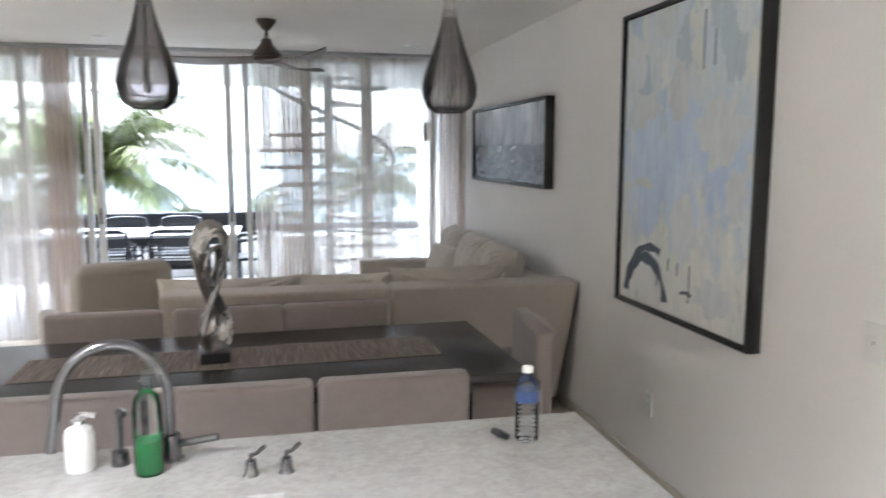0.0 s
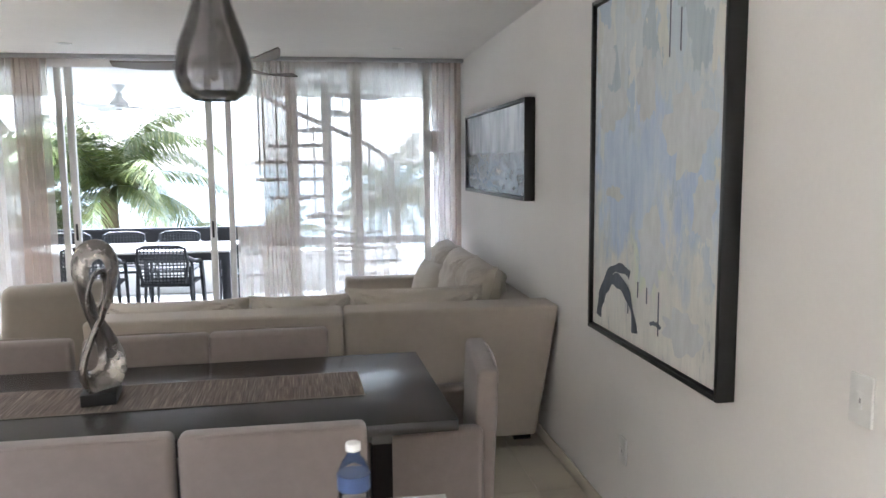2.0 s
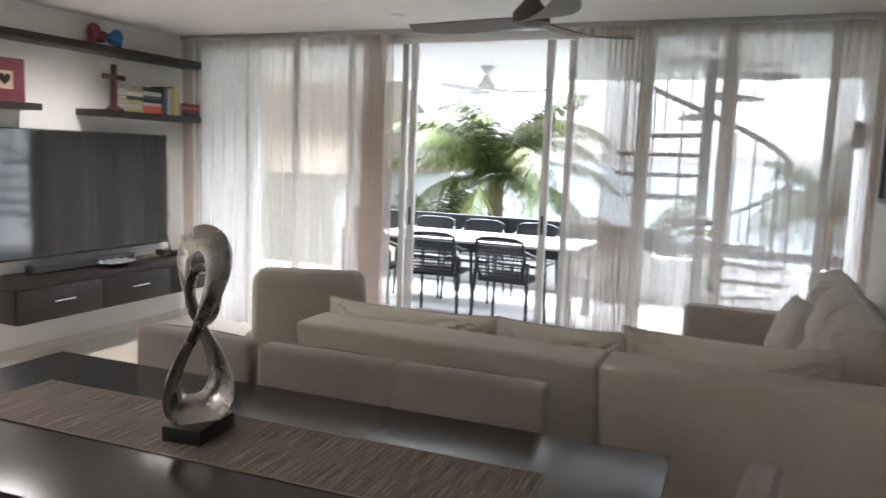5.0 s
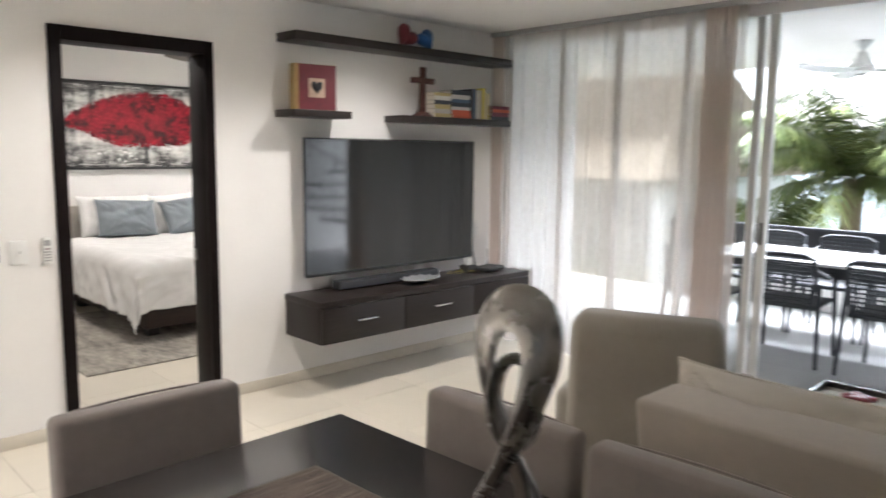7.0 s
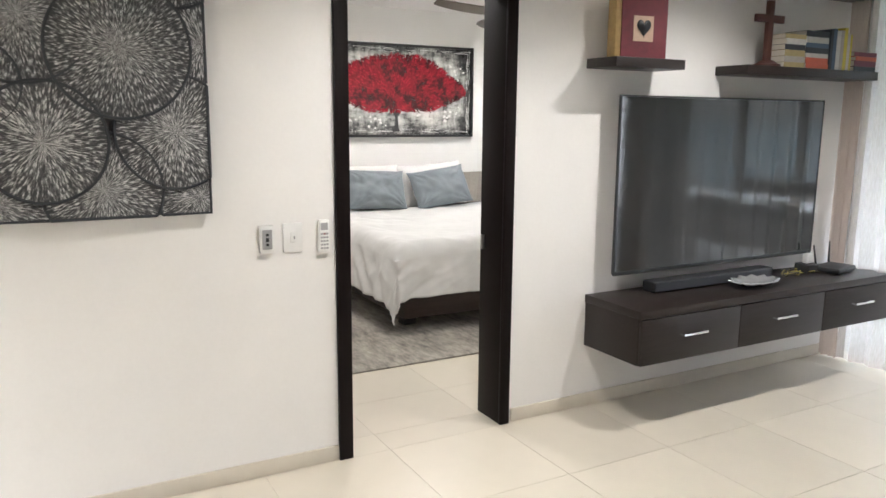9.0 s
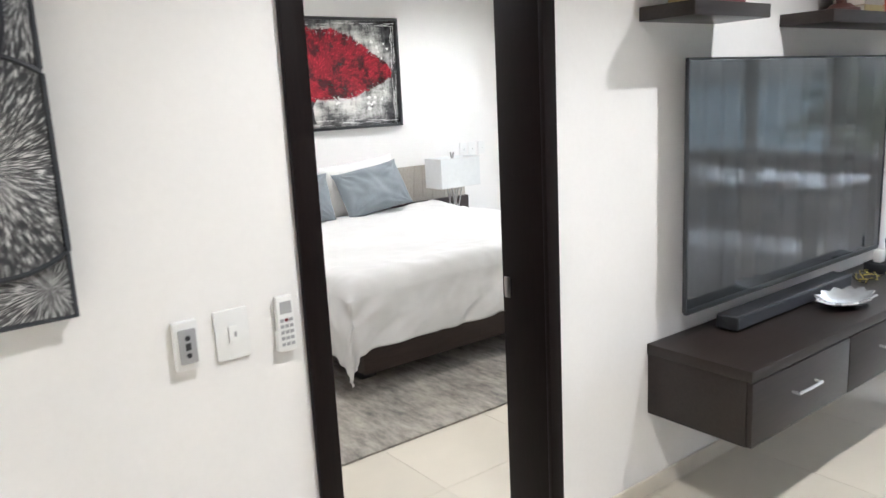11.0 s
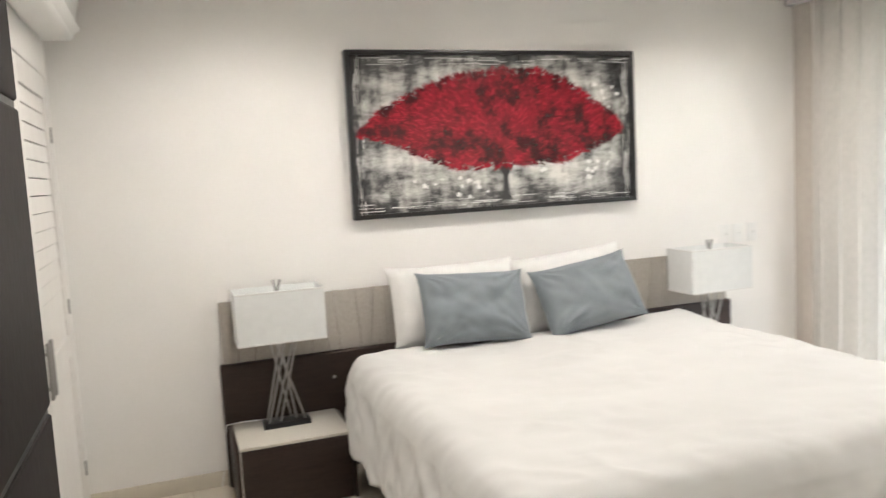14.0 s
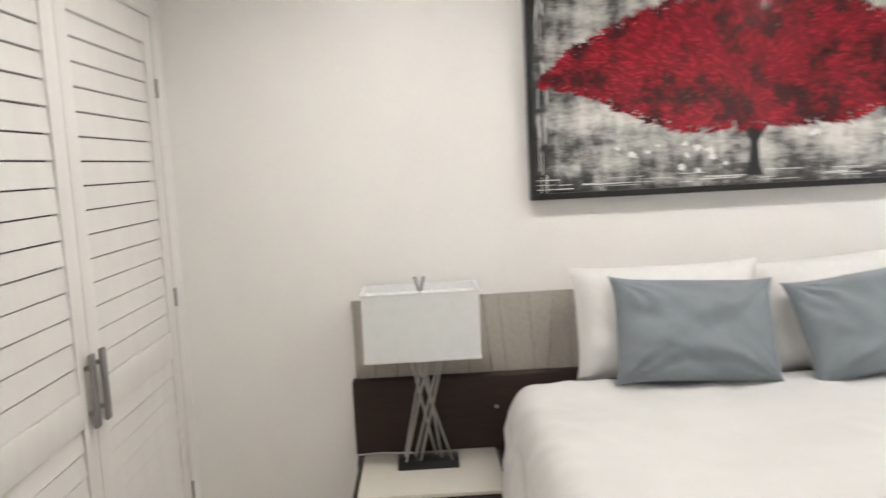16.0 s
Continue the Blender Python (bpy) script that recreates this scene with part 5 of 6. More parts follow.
for i in range(NX + 1):
    row = []
    for j in range(NY + 1):
        u = i / NX * (X1 - X0 + 0.29)
        v = -0.34 + j / NY * (Y1 - Y0 + 0.68)
        ex, ey = max(0.0, u - (X1 - X0)), max(0.0, -v, v - (Y1 - Y0))
        sy = -1 if v < 0 else 1
        hang = math.hypot(ex, ey)
        rr = 0.10
        x, y = X0 + min(u, X1 - X0), Y0 + min(max(v, 0), Y1 - Y0)
        inx = max(0.0, rr - (X1 - X0 - u)) if u < X1 - X0 else rr
        iny = max(0.0, rr - min(v, Y1 - Y0 - v)) if 0 <= v <= Y1 - Y0 else rr
        drop = rr * (1 - math.sqrt(max(0.0, 1 - (inx / rr) ** 2))) * 0.9 + 0.9 * rr * (1 - math.sqrt(max(0.0, 1 - (iny / rr) ** 2)))
        drop = min(drop, rr * 1.1)
        z = TOP - drop
        low = hang
        z -= low * 0.97
        phi = math.atan2(ey, ex)
        fold = noise.noise(Vector((x * 5.5, y * 5.5, 3))) * 0.6 + 0.4 * noise.noise(Vector((x * 13, y * 13, 7)))
        side = min(1.0, low / 0.10)
        run = u + v * 1.0 + phi * 0.12
        wave = math.sin(run * 21 + 4 * noise.noise(Vector((run * 2, low * 3, 1)))) * (0.5 + noise.noise(Vector((run * 1.7, 4, 0))))
        crumple = 0.5 - abs(noise.noise(Vector((run * 9 + 6 * low, low * 5 - run * 2, 2)))) * 2.2
        push = 0.012 + side * (0.022 * wave + 0.012 * fold + 0.011 * crumple) + 0.13 * low
        if low > 0:
            x += push * math.cos(phi)
            y += sy * push * math.sin(phi)
        puff = 0.022 * noise.noise(Vector((x * 1.6, y * 1.6, 0.4))) + 0.006 * fold + 0.010 * abs(noise.noise(Vector((x * 4 + y * 3, y * 2.2 - x, 9)))) ** 0.6
        rim = max(0.0, 1 - min(X1 - x, y - Y0, Y1 - y) / 0.5)
        ridge = 0.4 - abs(noise.noise(Vector(((x - y) * 5, (x + y) * 3.0, 6)))) * 1.6
        z += (1 - side) * (puff + 0.010 * rim * ridge + 0.004 * ridge)
        z = max(z, 0.03 + 0.01 * fold)
        row.append(bm.verts.new((x, y, z)))
    grid.append(row)
for i in range(NX):
    for j in range(NY):
        bm.faces.new((grid[i][j], grid[i + 1][j], grid[i + 1][j + 1], grid[i][j + 1]))
dv = solo("duvet", bm, DUVET_TOP, "plump wrinkled white duvet draped over the bed", "duvet")
th = dv.modifiers.new("thickness", 'SOLIDIFY')
th.thickness, th.offset = 0.02, -1
hd = thing("headboard", pose(BW, 0, 0), "wide headboard, dark brown below a beige scored panel", "headboard")
part("lower_panel", B(0.001, 0.06, 4.33, 7.50, 0.0, 0.635, bevel=0.012, seg=3), BROWNBED, hd, "dark brown lower panel")
rng = random.Random(3)
ys = [4.345]
while ys[-1] < 7.40:
    ys.append(ys[-1] + rng.uniform(0.06, 0.13))
ys[-1] = 7.48
lean = [0.0] + [rng.uniform(-0.018, 0.018) for _ in ys[1:-1]] + [0.0]
part("backing", B(0.001, 0.022, 4.35, 7.475, 0.636, 0.945), BROWNBED, hd)
for (a, b), (la, lb) in zip(zip(ys, ys[1:]), zip(lean, lean[1:])):
    bm = bmesh.new()
    box(bm, 0.022, 0.032, a + 0.0012, b - 0.0012, 0.636, 0.952)
    for v in bm.verts:
        k = (v.co.z - 0.794) / 0.158
        v.co.y += (la if v.co.y < (a + b) / 2 else lb) * k
    part("upper_panel", bm, HEADB, hd)
part("button", turned(L([(0.001, 0), (0.009, 0), (0.007, 0.005), (0.001, 0.006)], 12), pose(0.06, 4.90, 0.50, 0, 90, 0)), STEEL, hd, "small metal button")


def nightstand(y):
    n = thing("nightstand", pose(-7.09, y, 0), "low dark brown nightstand with a cream glass top", "nightstand", "bedside nightstands")
    part("side", B(-0.18, 0.21, -0.28, -0.262, 0, 0.325, bevel=0.002), BROWNBED, n)
    part("side", B(-0.18, 0.21, 0.262, 0.28, 0, 0.325, bevel=0.002), BROWNBED, n)
    part("body", B(-0.18, 0.19, -0.26, 0.26, 0.02, 0.318), BLACK, n)
    part("drawer", B(0.192, 0.213, -0.255, 0.255, 0.01, 0.315, bevel=0.002), BROWNBED, n)
    part("edge_strip", B(0.192, 0.208, -0.2618, -0.2558, 0.0, 0.325), CREAMTOP, n)
    part("top", B(-0.18, 0.214, -0.262, 0.262, 0.3185, 0.334, bevel=0.002), CREAMTOP, n, "cream glass top")


nightstand(4.626)
nightstand(7.215)


def table_lamp(x, y, rz):
    l = thing("table_lamp", pose(x, y, 0.334, 0, 0, rz), "unlit table lamp, white box shade on crossed steel rods", "table lamp", "bedside lamps")
    part("base", B(-0.05, 0.05, -0.115, 0.115, 0, 0.026, bevel=0.002), BLACK, l, "black block base")
    for a, b in (((0.028, -0.085), (0.02, 0.03)), ((-0.028, -0.09), (-0.02, 0.01)), ((0.02, -0.03), (0.03, 0.085)), ((-0.02, -0.05), (0.0, 0.075)), ((0.0, 0.05), (-0.03, -0.005)), ((0.028, 0.09), (0.01, -0.04)), ((-0.03, 0.03), (-0.02, -0.06))):
        part("rod", R((a[0], a[1], 0.024), (b[0], b[1], 0.47), 0.0052, n=10), STEEL, l)
    bm = bmesh.new()
    h0, h1, xo, yo, t = 0.435, 0.685, 0.115, 0.212, 0.003
    loops = []
    for k, z in ((0.0, h0), (0.0, h1), (t, h1), (t, h0)):
        loops.append([bm.verts.new((sx * (xo - k), sy * (yo - k), z)) for sx, sy in ((-1, -1), (1, -1), (1, 1), (-1, 1))])
    for p, q in zip(loops, loops[1:] + loops[:1]):
        for i in range(4):
            bm.faces.new((p[i], p[(i + 1) % 4], q[(i + 1) % 4], q[i]))
    sh = part("shade", bm, SHADE, l)
    for z in (h0 - 0.001, h1 - 0.007):
        bm = bmesh.new()
        for d in ((-xo - .002, xo + .002, -yo - .002, -yo), (-xo - .002, xo + .002, yo, yo + .002), (-xo - .002, -xo, -yo, yo), (xo, xo + .002, -yo, yo)):
            box(bm, *d, z, z + 0.008)
        part("trim", bm, DUVET, sh, "white trim band")
    part("diffuser", B(-xo + t + .001, xo - t - .001, -yo + t + .001, yo - t - .001, 0.652, 0.656), SHADE, l)
    part("stem", R((0, 0, 0.46), (0, 0, 0.69), 0.005), STEEL, l)
    for s in (-1, 1):
        part("finial", turned(B(-0.005, 0.005, -0.006, 0.006, 0, 0.055, bevel=0.001), pose(0, s * 0.004, 0.675, s * -14, 0, 0)), PEWTER, l, "grey V-shaped finial")


table_lamp(-7.135, 4.618, 0)
table_lamp(-7.03, 7.13, 0)
solo("lamp_cord", T([(-7.25, 4.56, 0.337), (-7.27, 4.42, 0.337), (-7.27, 4.337, 0.333), (-7.27, 4.325, 0.28), (-7.27, 4.318, 0.15), (-7.29, 4.30, 0.05), (-7.31, 4.29, 0.006)], 0.003, 6), WHITEPL, "thin pale lamp cord down behind the nightstand", "cord")

solo("pillow", pillow(0.74, 0.44, 0.20, 22, seed=31, crease=0.02), DUVET, "white bed pillow leaning on the headboard", "pillow", group="white pillows", at=pose(-7.15, 5.555, 0.845, -16, 0, 90))
solo("pillow", pillow(0.74, 0.44, 0.20, 22, seed=37, crease=0.02), DUVET, "white bed pillow leaning on the headboard", "pillow", group="white pillows", at=pose(-7.15, 6.26, 0.85, -16, -4, 90))
solo("pillow", pillow(0.61, 0.40, 0.20, 40, seed=41, crease=0.034, box_like=2.7), SLATE, "blue-grey pillow propped against a white one", "pillow", group="grey pillows", at=pose(-7.0, 5.605, 0.835, -24, 3, 89))
solo("pillow", pillow(0.63, 0.40, 0.20, 40, seed=47, crease=0.036, box_like=2.7), SLATE, "blue-grey pillow propped against a white one", "pillow", group="grey pillows", at=pose(-6.98, 6.275, 0.84, -26, -7, 92))

# tree painting
tp = thing("tree_painting", pose(BW, 5.942, 1.755), "glossy red tree painting in a black frame", "painting")
part("canvas", B(0.012, 0.035, -0.85, 0.85, -0.418, 0.418), tree_ground(), tp)
for d in ((0.001, 0.05, -0.873, -0.848, -0.442, 0.442), (0.001, 0.05, 0.848, 0.873, -0.442, 0.442), (0.001, 0.05, -0.848, 0.848, 0.417, 0.442), (0.001, 0.05, -0.848, 0.848, -0.442, -0.417)):
    part("frame", B(*d, bevel=0.002), BLACK, tp)


def crown_edge(y):
    """Upper and lower edge of the painted crown at y."""
    top = np.interp(y, (-0.78, -0.72, -0.47, -0.27, 0.02, 0.26, 0.41, 0.59, 0.74, 0.78), (0.03, 0.10, 0.225, 0.295, 0.325, 0.325, 0.27, 0.157, 0.06, 0.0))
    low = np.interp(y, (-0.78, -0.60, -0.44, -0.27, 0.02, 0.38, 0.56, 0.70, 0.78), (0.0, -0.05, -0.13, -0.19, -0.18, -0.175, -0.115, -0.06, -0.01))
    jag = 0.016 * noise.noise(Vector((y * 16, 1, 0))) + 0.010 * noise.noise(Vector((y * 45, 5, 0)))
    return top + jag, low - jag


rng = random.Random(77)
bm = bmesh.new()
up_row = [(y, crown_edge(y)[0] - 0.012) for y in np.linspace(-0.78, 0.78, 120)]
dn_row = [(y, crown_edge(y)[1] + 0.012) for y in np.linspace(-0.78, 0.78, 120)]
ribbon(bm, up_row, dn_row, 0.0362)
for k in range(5200):
    y = rng.uniform(-0.81, 0.775)
    a, b = crown_edge(y)
    if a - b < 0.01:
        continue
    z = rng.uniform(b, a) if rng.random() < 0.72 else (a if rng.random() < 0.5 else b) + rng.uniform(-0.016, 0.016)
    ang = math.atan2(z + 0.1, y + 0.02) + rng.uniform(-0.7, 0.7)
    ln, w = rng.uniform(0.014, 0.034), rng.uniform(0.003, 0.006)
    dy, dz = math.cos(ang), math.sin(ang)
    x = 0.0366 + 0.0012 * rng.random()
    q = [(y - dz * w, z + dy * w), (y + dy * ln, z + dz * ln), (y + dz * w, z - dy * w), (y - dy * ln * .5, z - dz * ln * .5)]
    bm.faces.new([bm.verts.new((x, *p)) for p in q])
tagged(part("crown", bm, crown_material(), tp, "dense red painted leaves"), kind="stuff")
bm = bmesh.new()
for dy, top, bend in ((0.0, -0.13, 0.0), (-0.05, -0.15, -0.09), (0.06, -0.15, 0.10), (-0.02, -0.14, -0.045), (0.025, -0.14, 0.05)):
    le, ri = [], []
    for s in np.linspace(0, 1, 14):
        z = -0.385 + (top + 0.385) * s
        yy = 0.015 + bend * max(0, s - 0.55) ** 1.2 * 2.2
        w = 0.024 * (1 - 0.74 * s) + 0.04 * max(0, 0.16 - s) * 2
        le.append((yy - w, z))
        ri.append((yy + w, z))
    ribbon(bm, le, ri, 0.0359 + 0.0001 * abs(dy))
part("trunk", bm, BLACK, tp, "black painted trunk and boughs")
WDAB = plain("white_paint_dab", (0.75, 0.74, 0.72), 0.25, grain=30, vary=0.1)
bm = bmesh.new()
for k in range(38):
    y, z = rng.choice(((0.62, -0.22), (0.55, -0.26), (0.64, 0.2), (0.68, 0.13), (-0.45, -0.28), (0.25, -0.2), (-0.2, -0.29)))
    y, z = y + rng.gauss(0, 0.05), z + rng.gauss(0, 0.035)
    r = rng.uniform(0.005, 0.018)
    bm.faces.new([bm.verts.new((0.0355 + 0.0002 * rng.random(), y + r * 1.2 * math.cos(a) * rng.uniform(.5, 1.2), z + r * math.sin(a) * rng.uniform(.5, 1.2))) for a in np.linspace(0, 5.6, 7)])
tagged(part("paint_dab", bm, WDAB, tp, "white paint dabs"), kind="stuff")
bm = bmesh.new()
for k in range(130):
    if rng.random() < 0.5:
        y, z = rng.uniform(-0.83, 0.83), rng.choice((-1, 1)) * rng.uniform(0.365, 0.405)
        a, b = rng.uniform(0.02, 0.09), 0.0012
    else:
        y, z = rng.choice((-1, 1)) * rng.uniform(0.795, 0.835), rng.uniform(-0.4, 0.4)
        a, b = 0.0012, rng.uniform(0.02, 0.06)
    bm.faces.new([bm.verts.new((0.0356, y + p * a, z + q * b + rng.uniform(-.001, .001))) for p, q in ((-1, -1), (1, -1), (1, 1), (-1, 1))])
tagged(part("scratch", bm, WDAB, tp, "thin white scratched lines round the rim"), kind="stuff")


# closet
def louvre_door(x0, x1, handle):
    """A louvred closet door in the plane of the closet front, its face looking along +y."""
    d = thing("closet_door", pose(0, BS, 0), "white louvred closet door with a grey handle", "closet door", "closet doors")
    w = 0.075
    for a, b in ((x0 + 0.002, x0 + w), (x1 - w, x1 - 0.002)):
        part("stile", B(a, b, -0.028, 0.004, 0.02, 2.055, bevel=0.003), CLOSETW, d)
    for a, b in ((0.02, 0.12), (0.80, 0.90), (1.955, 2.055)):
        part("rail", B(x0 + w, x1 - w, -0.028, 0.004, a, b, bevel=0.003), CLOSETW, d)
    # dark sheet that paints the shade between the slats
    part("backing", B(x0 + w, x1 - w, -0.028, -0.022, 0.12, 1.955), CLOSETSHADE, d)
    for za, zb, n in ((0.12, 0.80, 10), (0.90, 1.955, 15)):
        st = (zb - za) / n
        for k in range(n):
            bm = bmesh.new()
            box(bm, x0 + w + 0.001, x1 - w - 0.001, -0.016, -0.004, za + st * k + 0.0025, za + st * (k + 1) - 0.0025)
            for v in bm.verts:
                v.co.y += 0.003 * (-1 if v.co.z > za + st * (k + 0.5) else 0.4)
            part("slat", bm, CLOSETW, d)
    if handle:
        x = x0 + 0.036 if handle > 0 else x1 - 0.036
        part("handle", B(x - 0.014, x + 0.014, 0.018, 0.030, 0.79, 1.0, bevel=0.003), PEWTER, d, "flat grey metal handle")
        for z in (0.83, 0.96):
            part("handle_post", B(x - 0.006, x + 0.006, 0.004, 0.018, z - 0.006, z + 0.006), PEWTER, d)
    side = x0 if handle < 0 else x1
    for z in (0.25, 1.02, 1.80):
        part("hinge", B(side - 0.008, side + 0.008, 0.0045, 0.012, z - 0.035, z + 0.035, bevel=0.002), PEWTER, d)


louvre_door(-7.225, -6.475, -1)
louvre_door(-6.475, -5.725, 1)
louvre_door(-5.725, -4.975, -1)
louvre_door(-4.975, -4.225, 1)
bm = bmesh.new()
for d in ((-7.24, -7.226, -0.04, 0.006, 0, 2.07), (-4.224, -4.2, -0.04, 0.006, 0, 2.07), (-7.226, -4.224, -0.04, 0.006, 2.057, 2.07)):
    box(bm, *d)
solo("trim_closet", bm, CLOSETW, "white closet door trim", "trim", "structure", at=pose(0, BS, 0))
acu = thing("air_conditioner", pose(-6.75, BS, 2.20), "white split air conditioner mounted over the closet", "air conditioner")
bm = bmesh.new()
box(bm, -0.42, 0.42, 0.001, 0.20, 0.0, 0.28, bevel=0.03, seg=4)
for v in bm.verts:
    if v.co.z < 0.1 and v.co.y > 0.1:
        v.co.y -= 0.05
part("casing", bm, WHITEPL, acu)
part("vane", turned(B(-0.37, 0.37, -0.004, 0.004, -0.03, 0.03, bevel=0.002), pose(0, 0.155, 0.03, -50, 0, 0)), WHITEPL, acu)

# ---- balcony ----
bm = bmesh.new()
box(bm, -3.555, 2.6, GY + 0.12, 10.62, -0.2, -0.012)
box(bm, -7.4, -3.555, BN + 0.15, 10.62, -0.2, -0.012)
solo("balcony_floor", bm, GROUT, "pale balcony floor tiles", "floor", "structure")
bm = bmesh.new()
box(bm, -3.555, 2.6, GY + 0.02, 10.6, 2.44, 2.7)
# stretch beyond x = -7.4 is added, to screen sky_lamp from the bedroom
box(bm, -14.0, -3.555, BN + 0.15, 10.6, 2.44, 2.7)
solo("balcony_ceiling", bm, CEIL, "white balcony soffit", "ceiling", "structure")
solo("balcony_wall_east", B(2.03, 2.2, GY + 0.1, 10.6, 0, 2.44), OUTWALL, "white rendered balcony end wall", "wall", "structure")
solo("parapet", B(-3.7, 0.15, 10.45, 10.6, 0, 0.56, bevel=0.005), OUTWALL, "low white balcony parapet", "parapet", "structure")
solo("parapet_stair", B(0.15, 2.03, 10.45, 10.6, 0, 0.50, bevel=0.005), OUTWALL, "low white balcony parapet", "parapet", "structure")
rl = thing("balcony_railing", pose(0, 10.5, 0), "dark solid railing band on the white parapet", "railing", kind="structure")
part("band", B(-3.7, 0.15, -0.02, 0.02, 0.56, 0.80), BLACK, rl)
part("cap_rail", B(-3.7, 0.15, -0.03, 0.03, 0.80, 0.825, bevel=0.003), CHARCOAL, rl)
part("band", B(0.15, 2.03, -0.02, 0.02, 0.56, 0.66), CHARCOAL, rl)

bt = thing("balcony_table", pose(-1.33, 8.98, 0), "long white outdoor table with dark square legs", "table")
part("tabletop", B(-1.05, 1.05, -0.46, 0.46, 0.72, 0.745, bevel=0.004), TABLEW, bt)
part("apron", B(-1.03, 1.03, -0.44, -0.42, 0.64, 0.72), CHARCOAL, bt)
part("apron", B(-1.03, 1.03, 0.42, 0.44, 0.64, 0.72), CHARCOAL, bt)
for x in (-1.0, 1.0):
    for y in (-0.41, 0.41):
        part("leg", B(x - 0.04, x + 0.04, y - 0.04, y + 0.04, 0, 0.72, bevel=0.003), CHARCOAL, bt)


def resin_chair():
    c = thing("resin_armchair", pose(0, 0, 0), "dark grey moulded resin armchair with a perforated back", "chair", "balcony chairs")
    part("seat", B(-0.24, 0.24, -0.22, 0.24, 0.42, 0.455, bevel=0.015, seg=3), CHARCOAL, c)
    for sx in (-1, 1):
        part("leg", R((sx * 0.245, -0.22, 0.62), (sx * 0.27, -0.27, 0), 0.019, 0.014, 8), CHARCOAL, c)
        part("leg", R((sx * 0.245, 0.22, 0.64), (sx * 0.265, 0.25, 0), 0.019, 0.014, 8), CHARCOAL, c)
        part("arm", T([(sx * 0.23, -0.27, 0.72), (sx * 0.27, -0.15, 0.67), (sx * 0.275, 0.05, 0.65), (sx * 0.26, 0.23, 0.64)], 0.019, 8), CHARCOAL, c)
    part("back_frame", T([(-0.2, -0.235, 0.46), (-0.235, -0.265, 0.66), (-0.22, -0.295, 0.80), (-0.16, -0.305, 0.825), (0, -0.315, 0.83), (0.16, -0.305, 0.825), (0.22, -0.295, 0.80), (0.235, -0.265, 0.66), (0.2, -0.235, 0.46)], 0.015, 8), CHARCOAL, c)
    bm = bmesh.new()
    for k in range(11):
        z = 0.475 + 0.033 * k
        yb = -0.24 - 0.06 * (z - 0.46) / 0.36
        box(bm, -0.215, 0.215, yb - 0.005, yb + 0.005, z - 0.006, z + 0.006)
    for k in range(13):
        x = -0.204 + 0.034 * k
        rod(bm, (x - 0.01, -0.243, 0.46), (x + 0.01, -0.298, 0.815), 0.006, n=5)
    part("back_mesh", bm, CHARCOAL, c)
    return c


rc1 = resin_chair()
rc1.matrix_basis = pose(-0.86, 8.50, 0, 0, 0, -4)
for m in (pose(-1.58, 8.52, 0, 0, 0, 5), pose(-2.25, 8.5, 0), pose(-1.62, 9.55, 0, 0, 0, 180), pose(-1.02, 9.55, 0, 0, 0, 176), pose(-2.2, 9.55, 0, 0, 0, 182), pose(-0.22, 9.0, 0, 0, 0, 95)):
    copy_thing(rc1, m)

# spiral stair
st = thing("spiral_staircase", pose(0.72, 9.0, 0), "grey steel spiral staircase with thin balusters", "staircase")
part("pole", R((0, 0, 0), (0, 0, 2.44), 0.05, n=16), STAIR, st)
rail_pts = []
for k in range(13):
    a = radians(432 - 33 * k)
    z = 0.18 * (k + 1)
    bm = bmesh.new()
    box(bm, 0.05, 0.74, -0.16, 0.16, z - 0.02, z + 0.015)
    for v in bm.verts:
        v.co.y *= 0.35 + 0.75 * v.co.x / 0.7
    if z < 2.36:
        part("tread", turned(bm, Matrix.Rotation(a, 4, 'Z')), STAIR, st)
        for da in (-8, 5):
            aa = a + radians(da)
            part("baluster", R((0.72 * math.cos(aa), 0.72 * math.sin(aa), z), (0.72 * math.cos(aa), 0.72 * math.sin(aa), min(2.42, z + 0.9)), 0.009, n=6), STAIR, st)
    else:
        bm.free()
    rail_pts += [(0.72 * math.cos(a + radians(b)), 0.72 * math.sin(a + radians(b)), z + 0.9 - 0.18 * b / 33) for b in (11, 0, -11)]
part("handrail", T([p for p in rail_pts if p[2] < 2.43], 0.022, 8), STAIR, st)
wl = thing("wall_sconce", pose(2.03, 9.6, 1.85), "dark outdoor wall lamp on the white wall", "wall lamp")
part("body", L([(0.003, -0.12), (0.05, -0.12), (0.055, 0.0), (0.05, 0.12), (0.003, 0.12)], 16, (-0.07, 0, 0)), BLACK, wl)
part("bracket", B(-0.03, -0.0005, -0.03, 0.03, -0.04, 0.04), BLACK, wl)

# ---- outside ----
solo("water", B(-3000, 3000, -50, 4000, -9.0, -8.0), plain("pale_sea", (0.16, 0.28, 0.33), 0.25, grain=0.6, vary=0.12, bump=0.3, dist=0.1), "pale calm sea to the horizon", "sea", "structure")
solo("garden", B(-40, 40, -50, 24, -8.0, -7.0), plain("garden_soil", (0.16, 0.18, 0.09), 0.95, grain=3, vary=0.3), "green garden ground below the balcony", "ground", "structure")


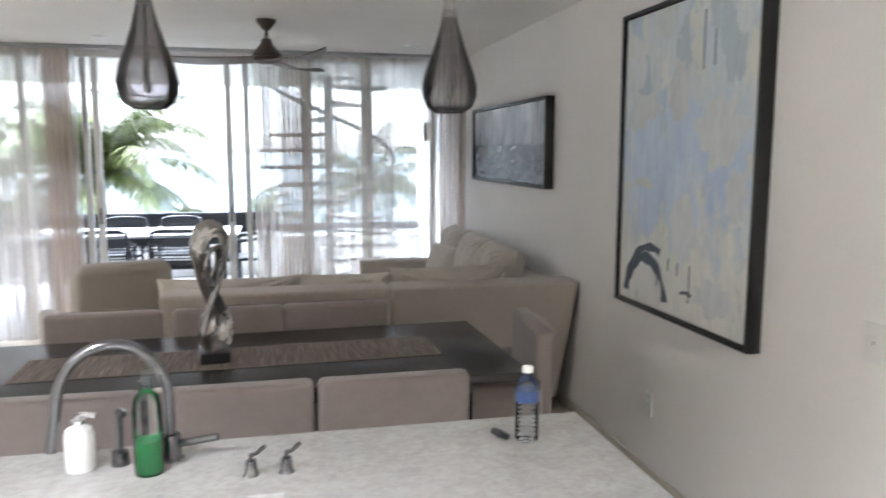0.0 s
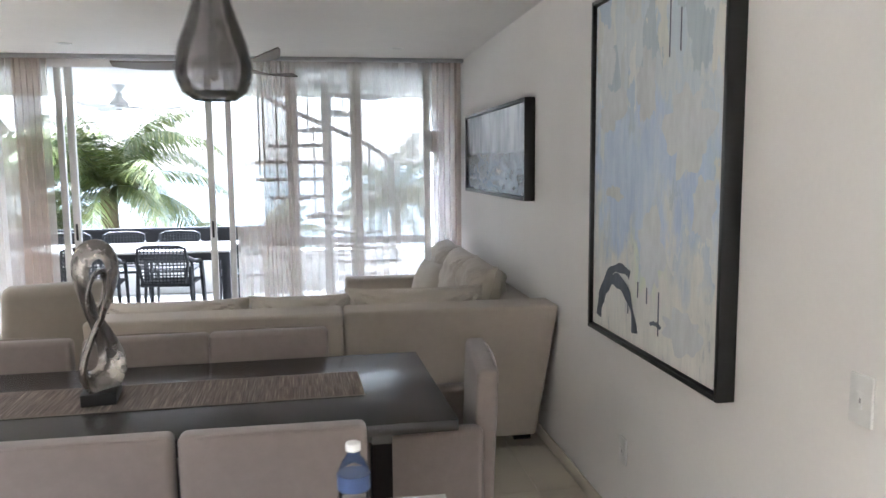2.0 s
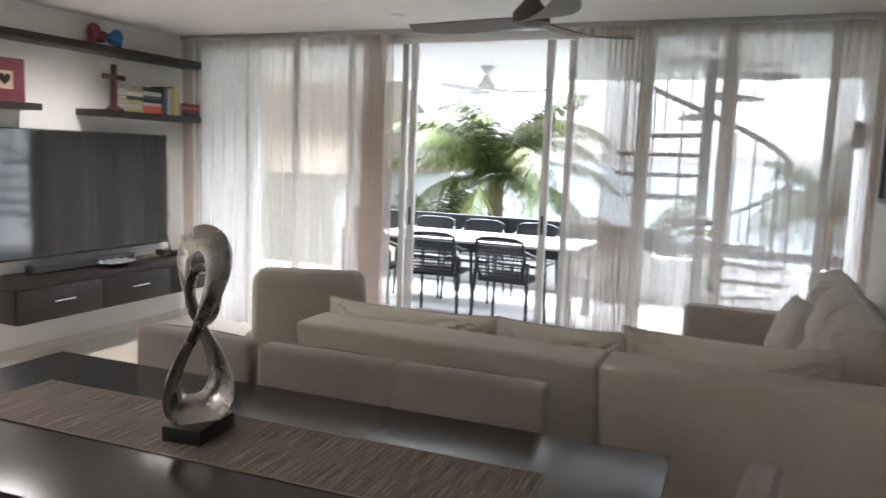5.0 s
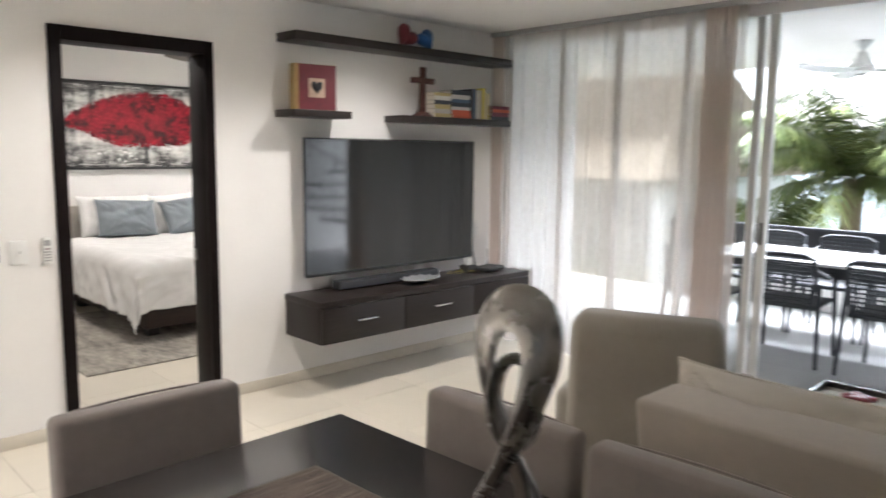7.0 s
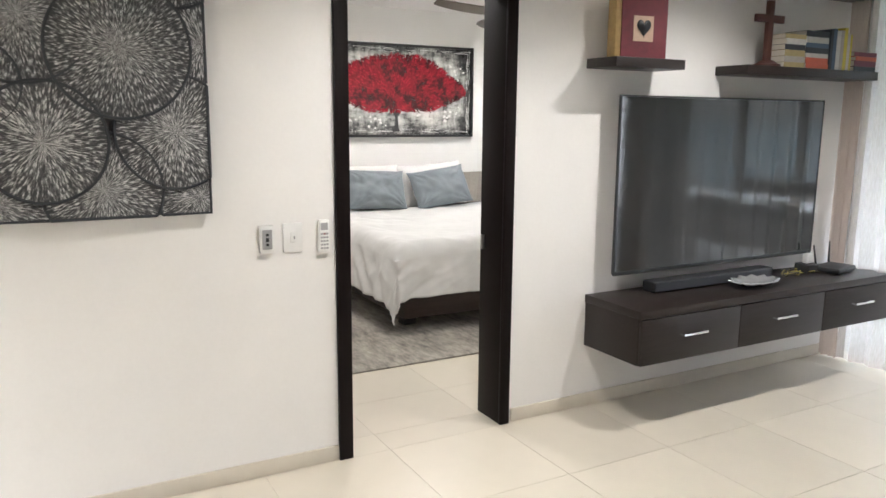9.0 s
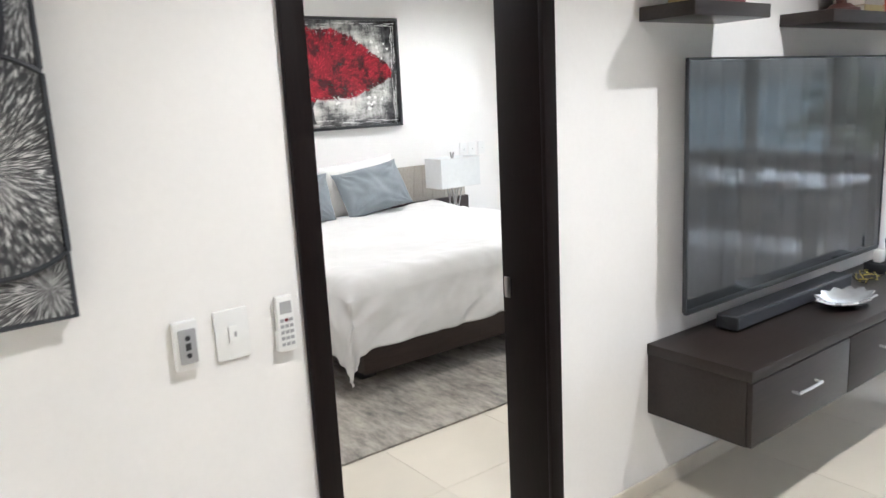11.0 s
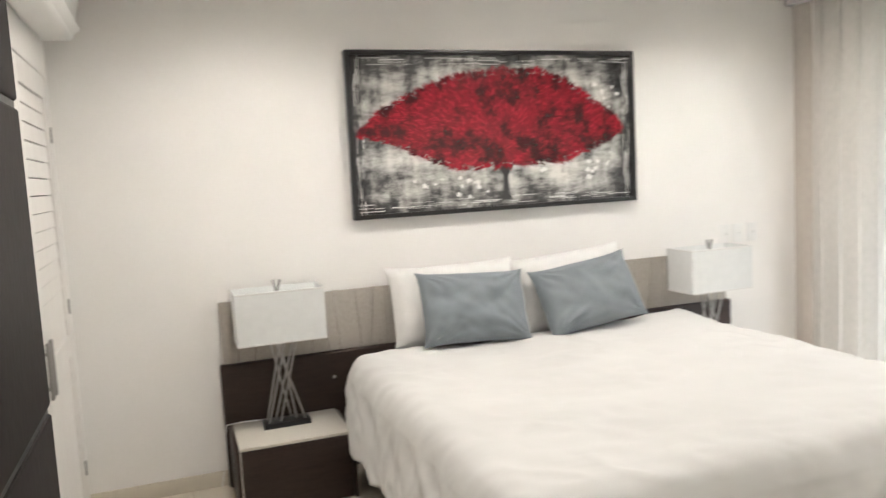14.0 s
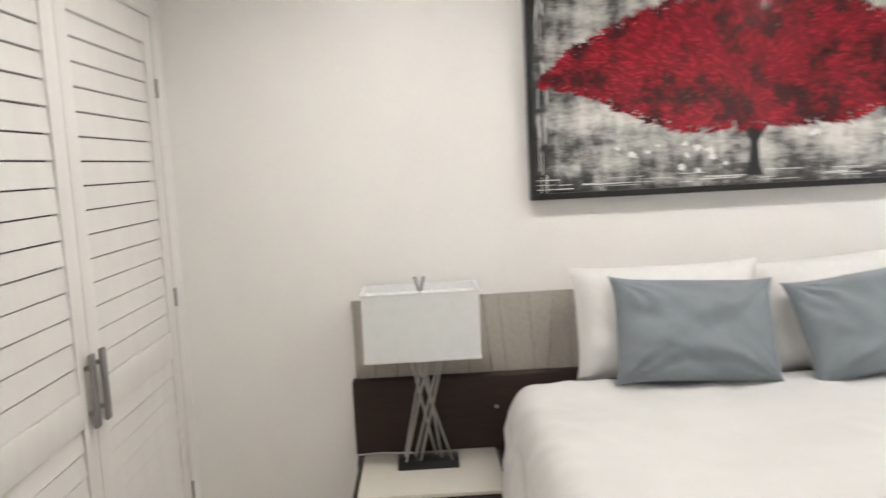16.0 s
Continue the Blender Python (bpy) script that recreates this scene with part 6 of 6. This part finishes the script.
def palm(x, y, z, r, count, seed):
    rng = random.Random(seed)
    p = thing("palm_tree", pose(x, y, -7.0), "tall coconut palm with long drooping green fronds", "palm tree", "palms beyond the balcony")
    h = z + 7.0
    pts = [(0.25 * math.sin(s * 2.0) - 0.25 * math.sin(2.0), 0.1 * s - 0.1, h * s) for s in np.linspace(0, 1, 10)]
    part("trunk", tube(bmesh.new(), pts, 0.14, 10, [0.2 - 0.08 * s for s in np.linspace(0, 1, 10)]), BARK, p)
    verts, faces = [], []
    for f in range(count):
        az = 2 * math.pi * f / count * 1.0 + rng.uniform(-0.3, 0.3)
        el = rng.uniform(0.0, 1.45)
        ln = r * rng.uniform(0.8, 1.15)
        ca, sa = math.cos(az), math.sin(az)
        q, ang, sp = Vector((0, 0, h)), el, []
        steps = 44
        curl = rng.uniform(1.3, 2.3)
        for s in range(steps + 1):
            sp.append(q.copy())
            q = q + Vector((ca * math.cos(ang), sa * math.cos(ang), math.sin(ang))) * ln / steps
            ang -= curl / steps * (0.4 + 1.1 * s / steps)
        side = Vector((-sa, ca, 0))
        twist = rng.uniform(-0.5, 0.5)
        for s in range(steps):
            a, b = sp[s], sp[s + 1]
            d = (b - a).normalized()
            nrm = d.cross(side).normalized()
            sd = side * math.cos(twist) + nrm * math.sin(twist)
            i = len(verts)
            w = 0.014 * (1 - 0.8 * s / steps)
            verts += [a - sd * w, a + sd * w, b + sd * w, b - sd * w]
            faces.append((i, i + 1, i + 2, i + 3))
            if s < 3:
                continue
            k = s / steps
            ll = r * 0.25 * math.sin(math.pi * min(1, 0.12 + k * 0.86)) ** 0.7 * rng.uniform(0.8, 1.1)
            for sg in (-1, 1):
                for half in (0.0, 0.5):
                    o = a + (b - a) * half
                    tip = o + (sd * sg * 0.80 + d * 0.55 + Vector((0, 0, -0.45 - 0.55 * rng.random()))).normalized() * ll
                    mid = (o + tip) / 2 + Vector((0, 0, 0.05 * ll))
                    wv = d * 0.0075
                    i = len(verts)
                    verts += [o - wv, o + wv, mid + wv * 1.25, mid - wv * 1.25, tip]
                    faces += [(i, i + 1, i + 2, i + 3), (i + 3, i + 2, i + 4)]
    me = bpy.data.meshes.new("crown")
    me.from_pydata([tuple(v) for v in verts], [], faces)
    me.materials.append(PALMLEAF)
    ob = new("crown", me)
    ob.parent = p
    tagged(ob, kind="stuff")


palm(-2.6, 13.0, 1.25, 2.05, 36, 5)
palm(-3.9, 13.6, 0.1, 1.7, 24, 6)
palm(-0.6, 14.6, -0.1, 1.6, 24, 8)
palm(2.6, 21.0, 0.6, 2.2, 26, 9)
palm(-6.0, 18.5, 0.2, 1.9, 22, 10)

nb = thing("neighbouring_house", pose(-6.6, 14.0, -7.0), "white neighbouring house with a thatched roof", "house")
part("wall", B(-1.1, 1.9, -2.2, 2.2, 0, 8.45), OUTWALL, nb)
bm = bmesh.new()
v0 = [bm.verts.new(p) for p in ((-1.5, -2.7, 8.2), (2.1, -2.7, 8.2), (2.1, 2.7, 8.2), (-1.5, 2.7, 8.2), (-0.5, 0, 10.1), (1.6, 0, 10.1))]
for f in ((0, 1, 5, 4), (1, 2, 5), (2, 3, 4, 5), (3, 0, 4), (3, 2, 1, 0)):
    bm.faces.new([v0[i] for i in f])
part("roof", bm, THATCH, nb, "dry thatched roof")
for k in range(6):
    part("louvre", B(0.6, 1.9, -2.3, -2.2, 7.0 + 0.16 * k, 7.06 + 0.16 * k), ALU, nb)

# ---- floor tiles, last ----
def tiles(parent, x0, x1, y0, y1, step, material, ox, oy):
    me_cache = {}
    i0, i1 = math.floor((x0 - ox) / step), math.ceil((x1 - ox) / step)
    j0, j1 = math.floor((y0 - oy) / step), math.ceil((y1 - oy) / step)
    for i in range(i0, i1):
        for j in range(j0, j1):
            a, b = max(x0, ox + i * step + 0.001), min(x1, ox + (i + 1) * step - 0.001)
            c, d = max(y0, oy + j * step + 0.001), min(y1, oy + (j + 1) * step - 0.001)
            if b - a < 0.01 or d - c < 0.01:
                continue
            key = (round(b - a, 3), round(d - c, 3))
            if key not in me_cache:
                me = finish(B(-key[0] / 2, key[0] / 2, -key[1] / 2, key[1] / 2, -0.01, 0.0), "tile")
                me.materials.append(material)
                me_cache[key] = me
            ob = new("tile", me_cache[key])
            ob.parent = parent
            ob.location = ((a + b) / 2, (c + d) / 2, 0.0)


tiles(floor, -3.72, EX, SY, GY - 0.06, 0.577, TILE, -2.96, 3.0)
tiles(bfloor, BW, -3.722, BS - 0.1, BN, 0.577, TILE, -2.96, 3.0)
tiles(bpy.data.objects["balcony_floor"], -3.7, 2.03, GY + 0.13, 10.45, 0.577, TILE_OUT, -2.96, 3.0)
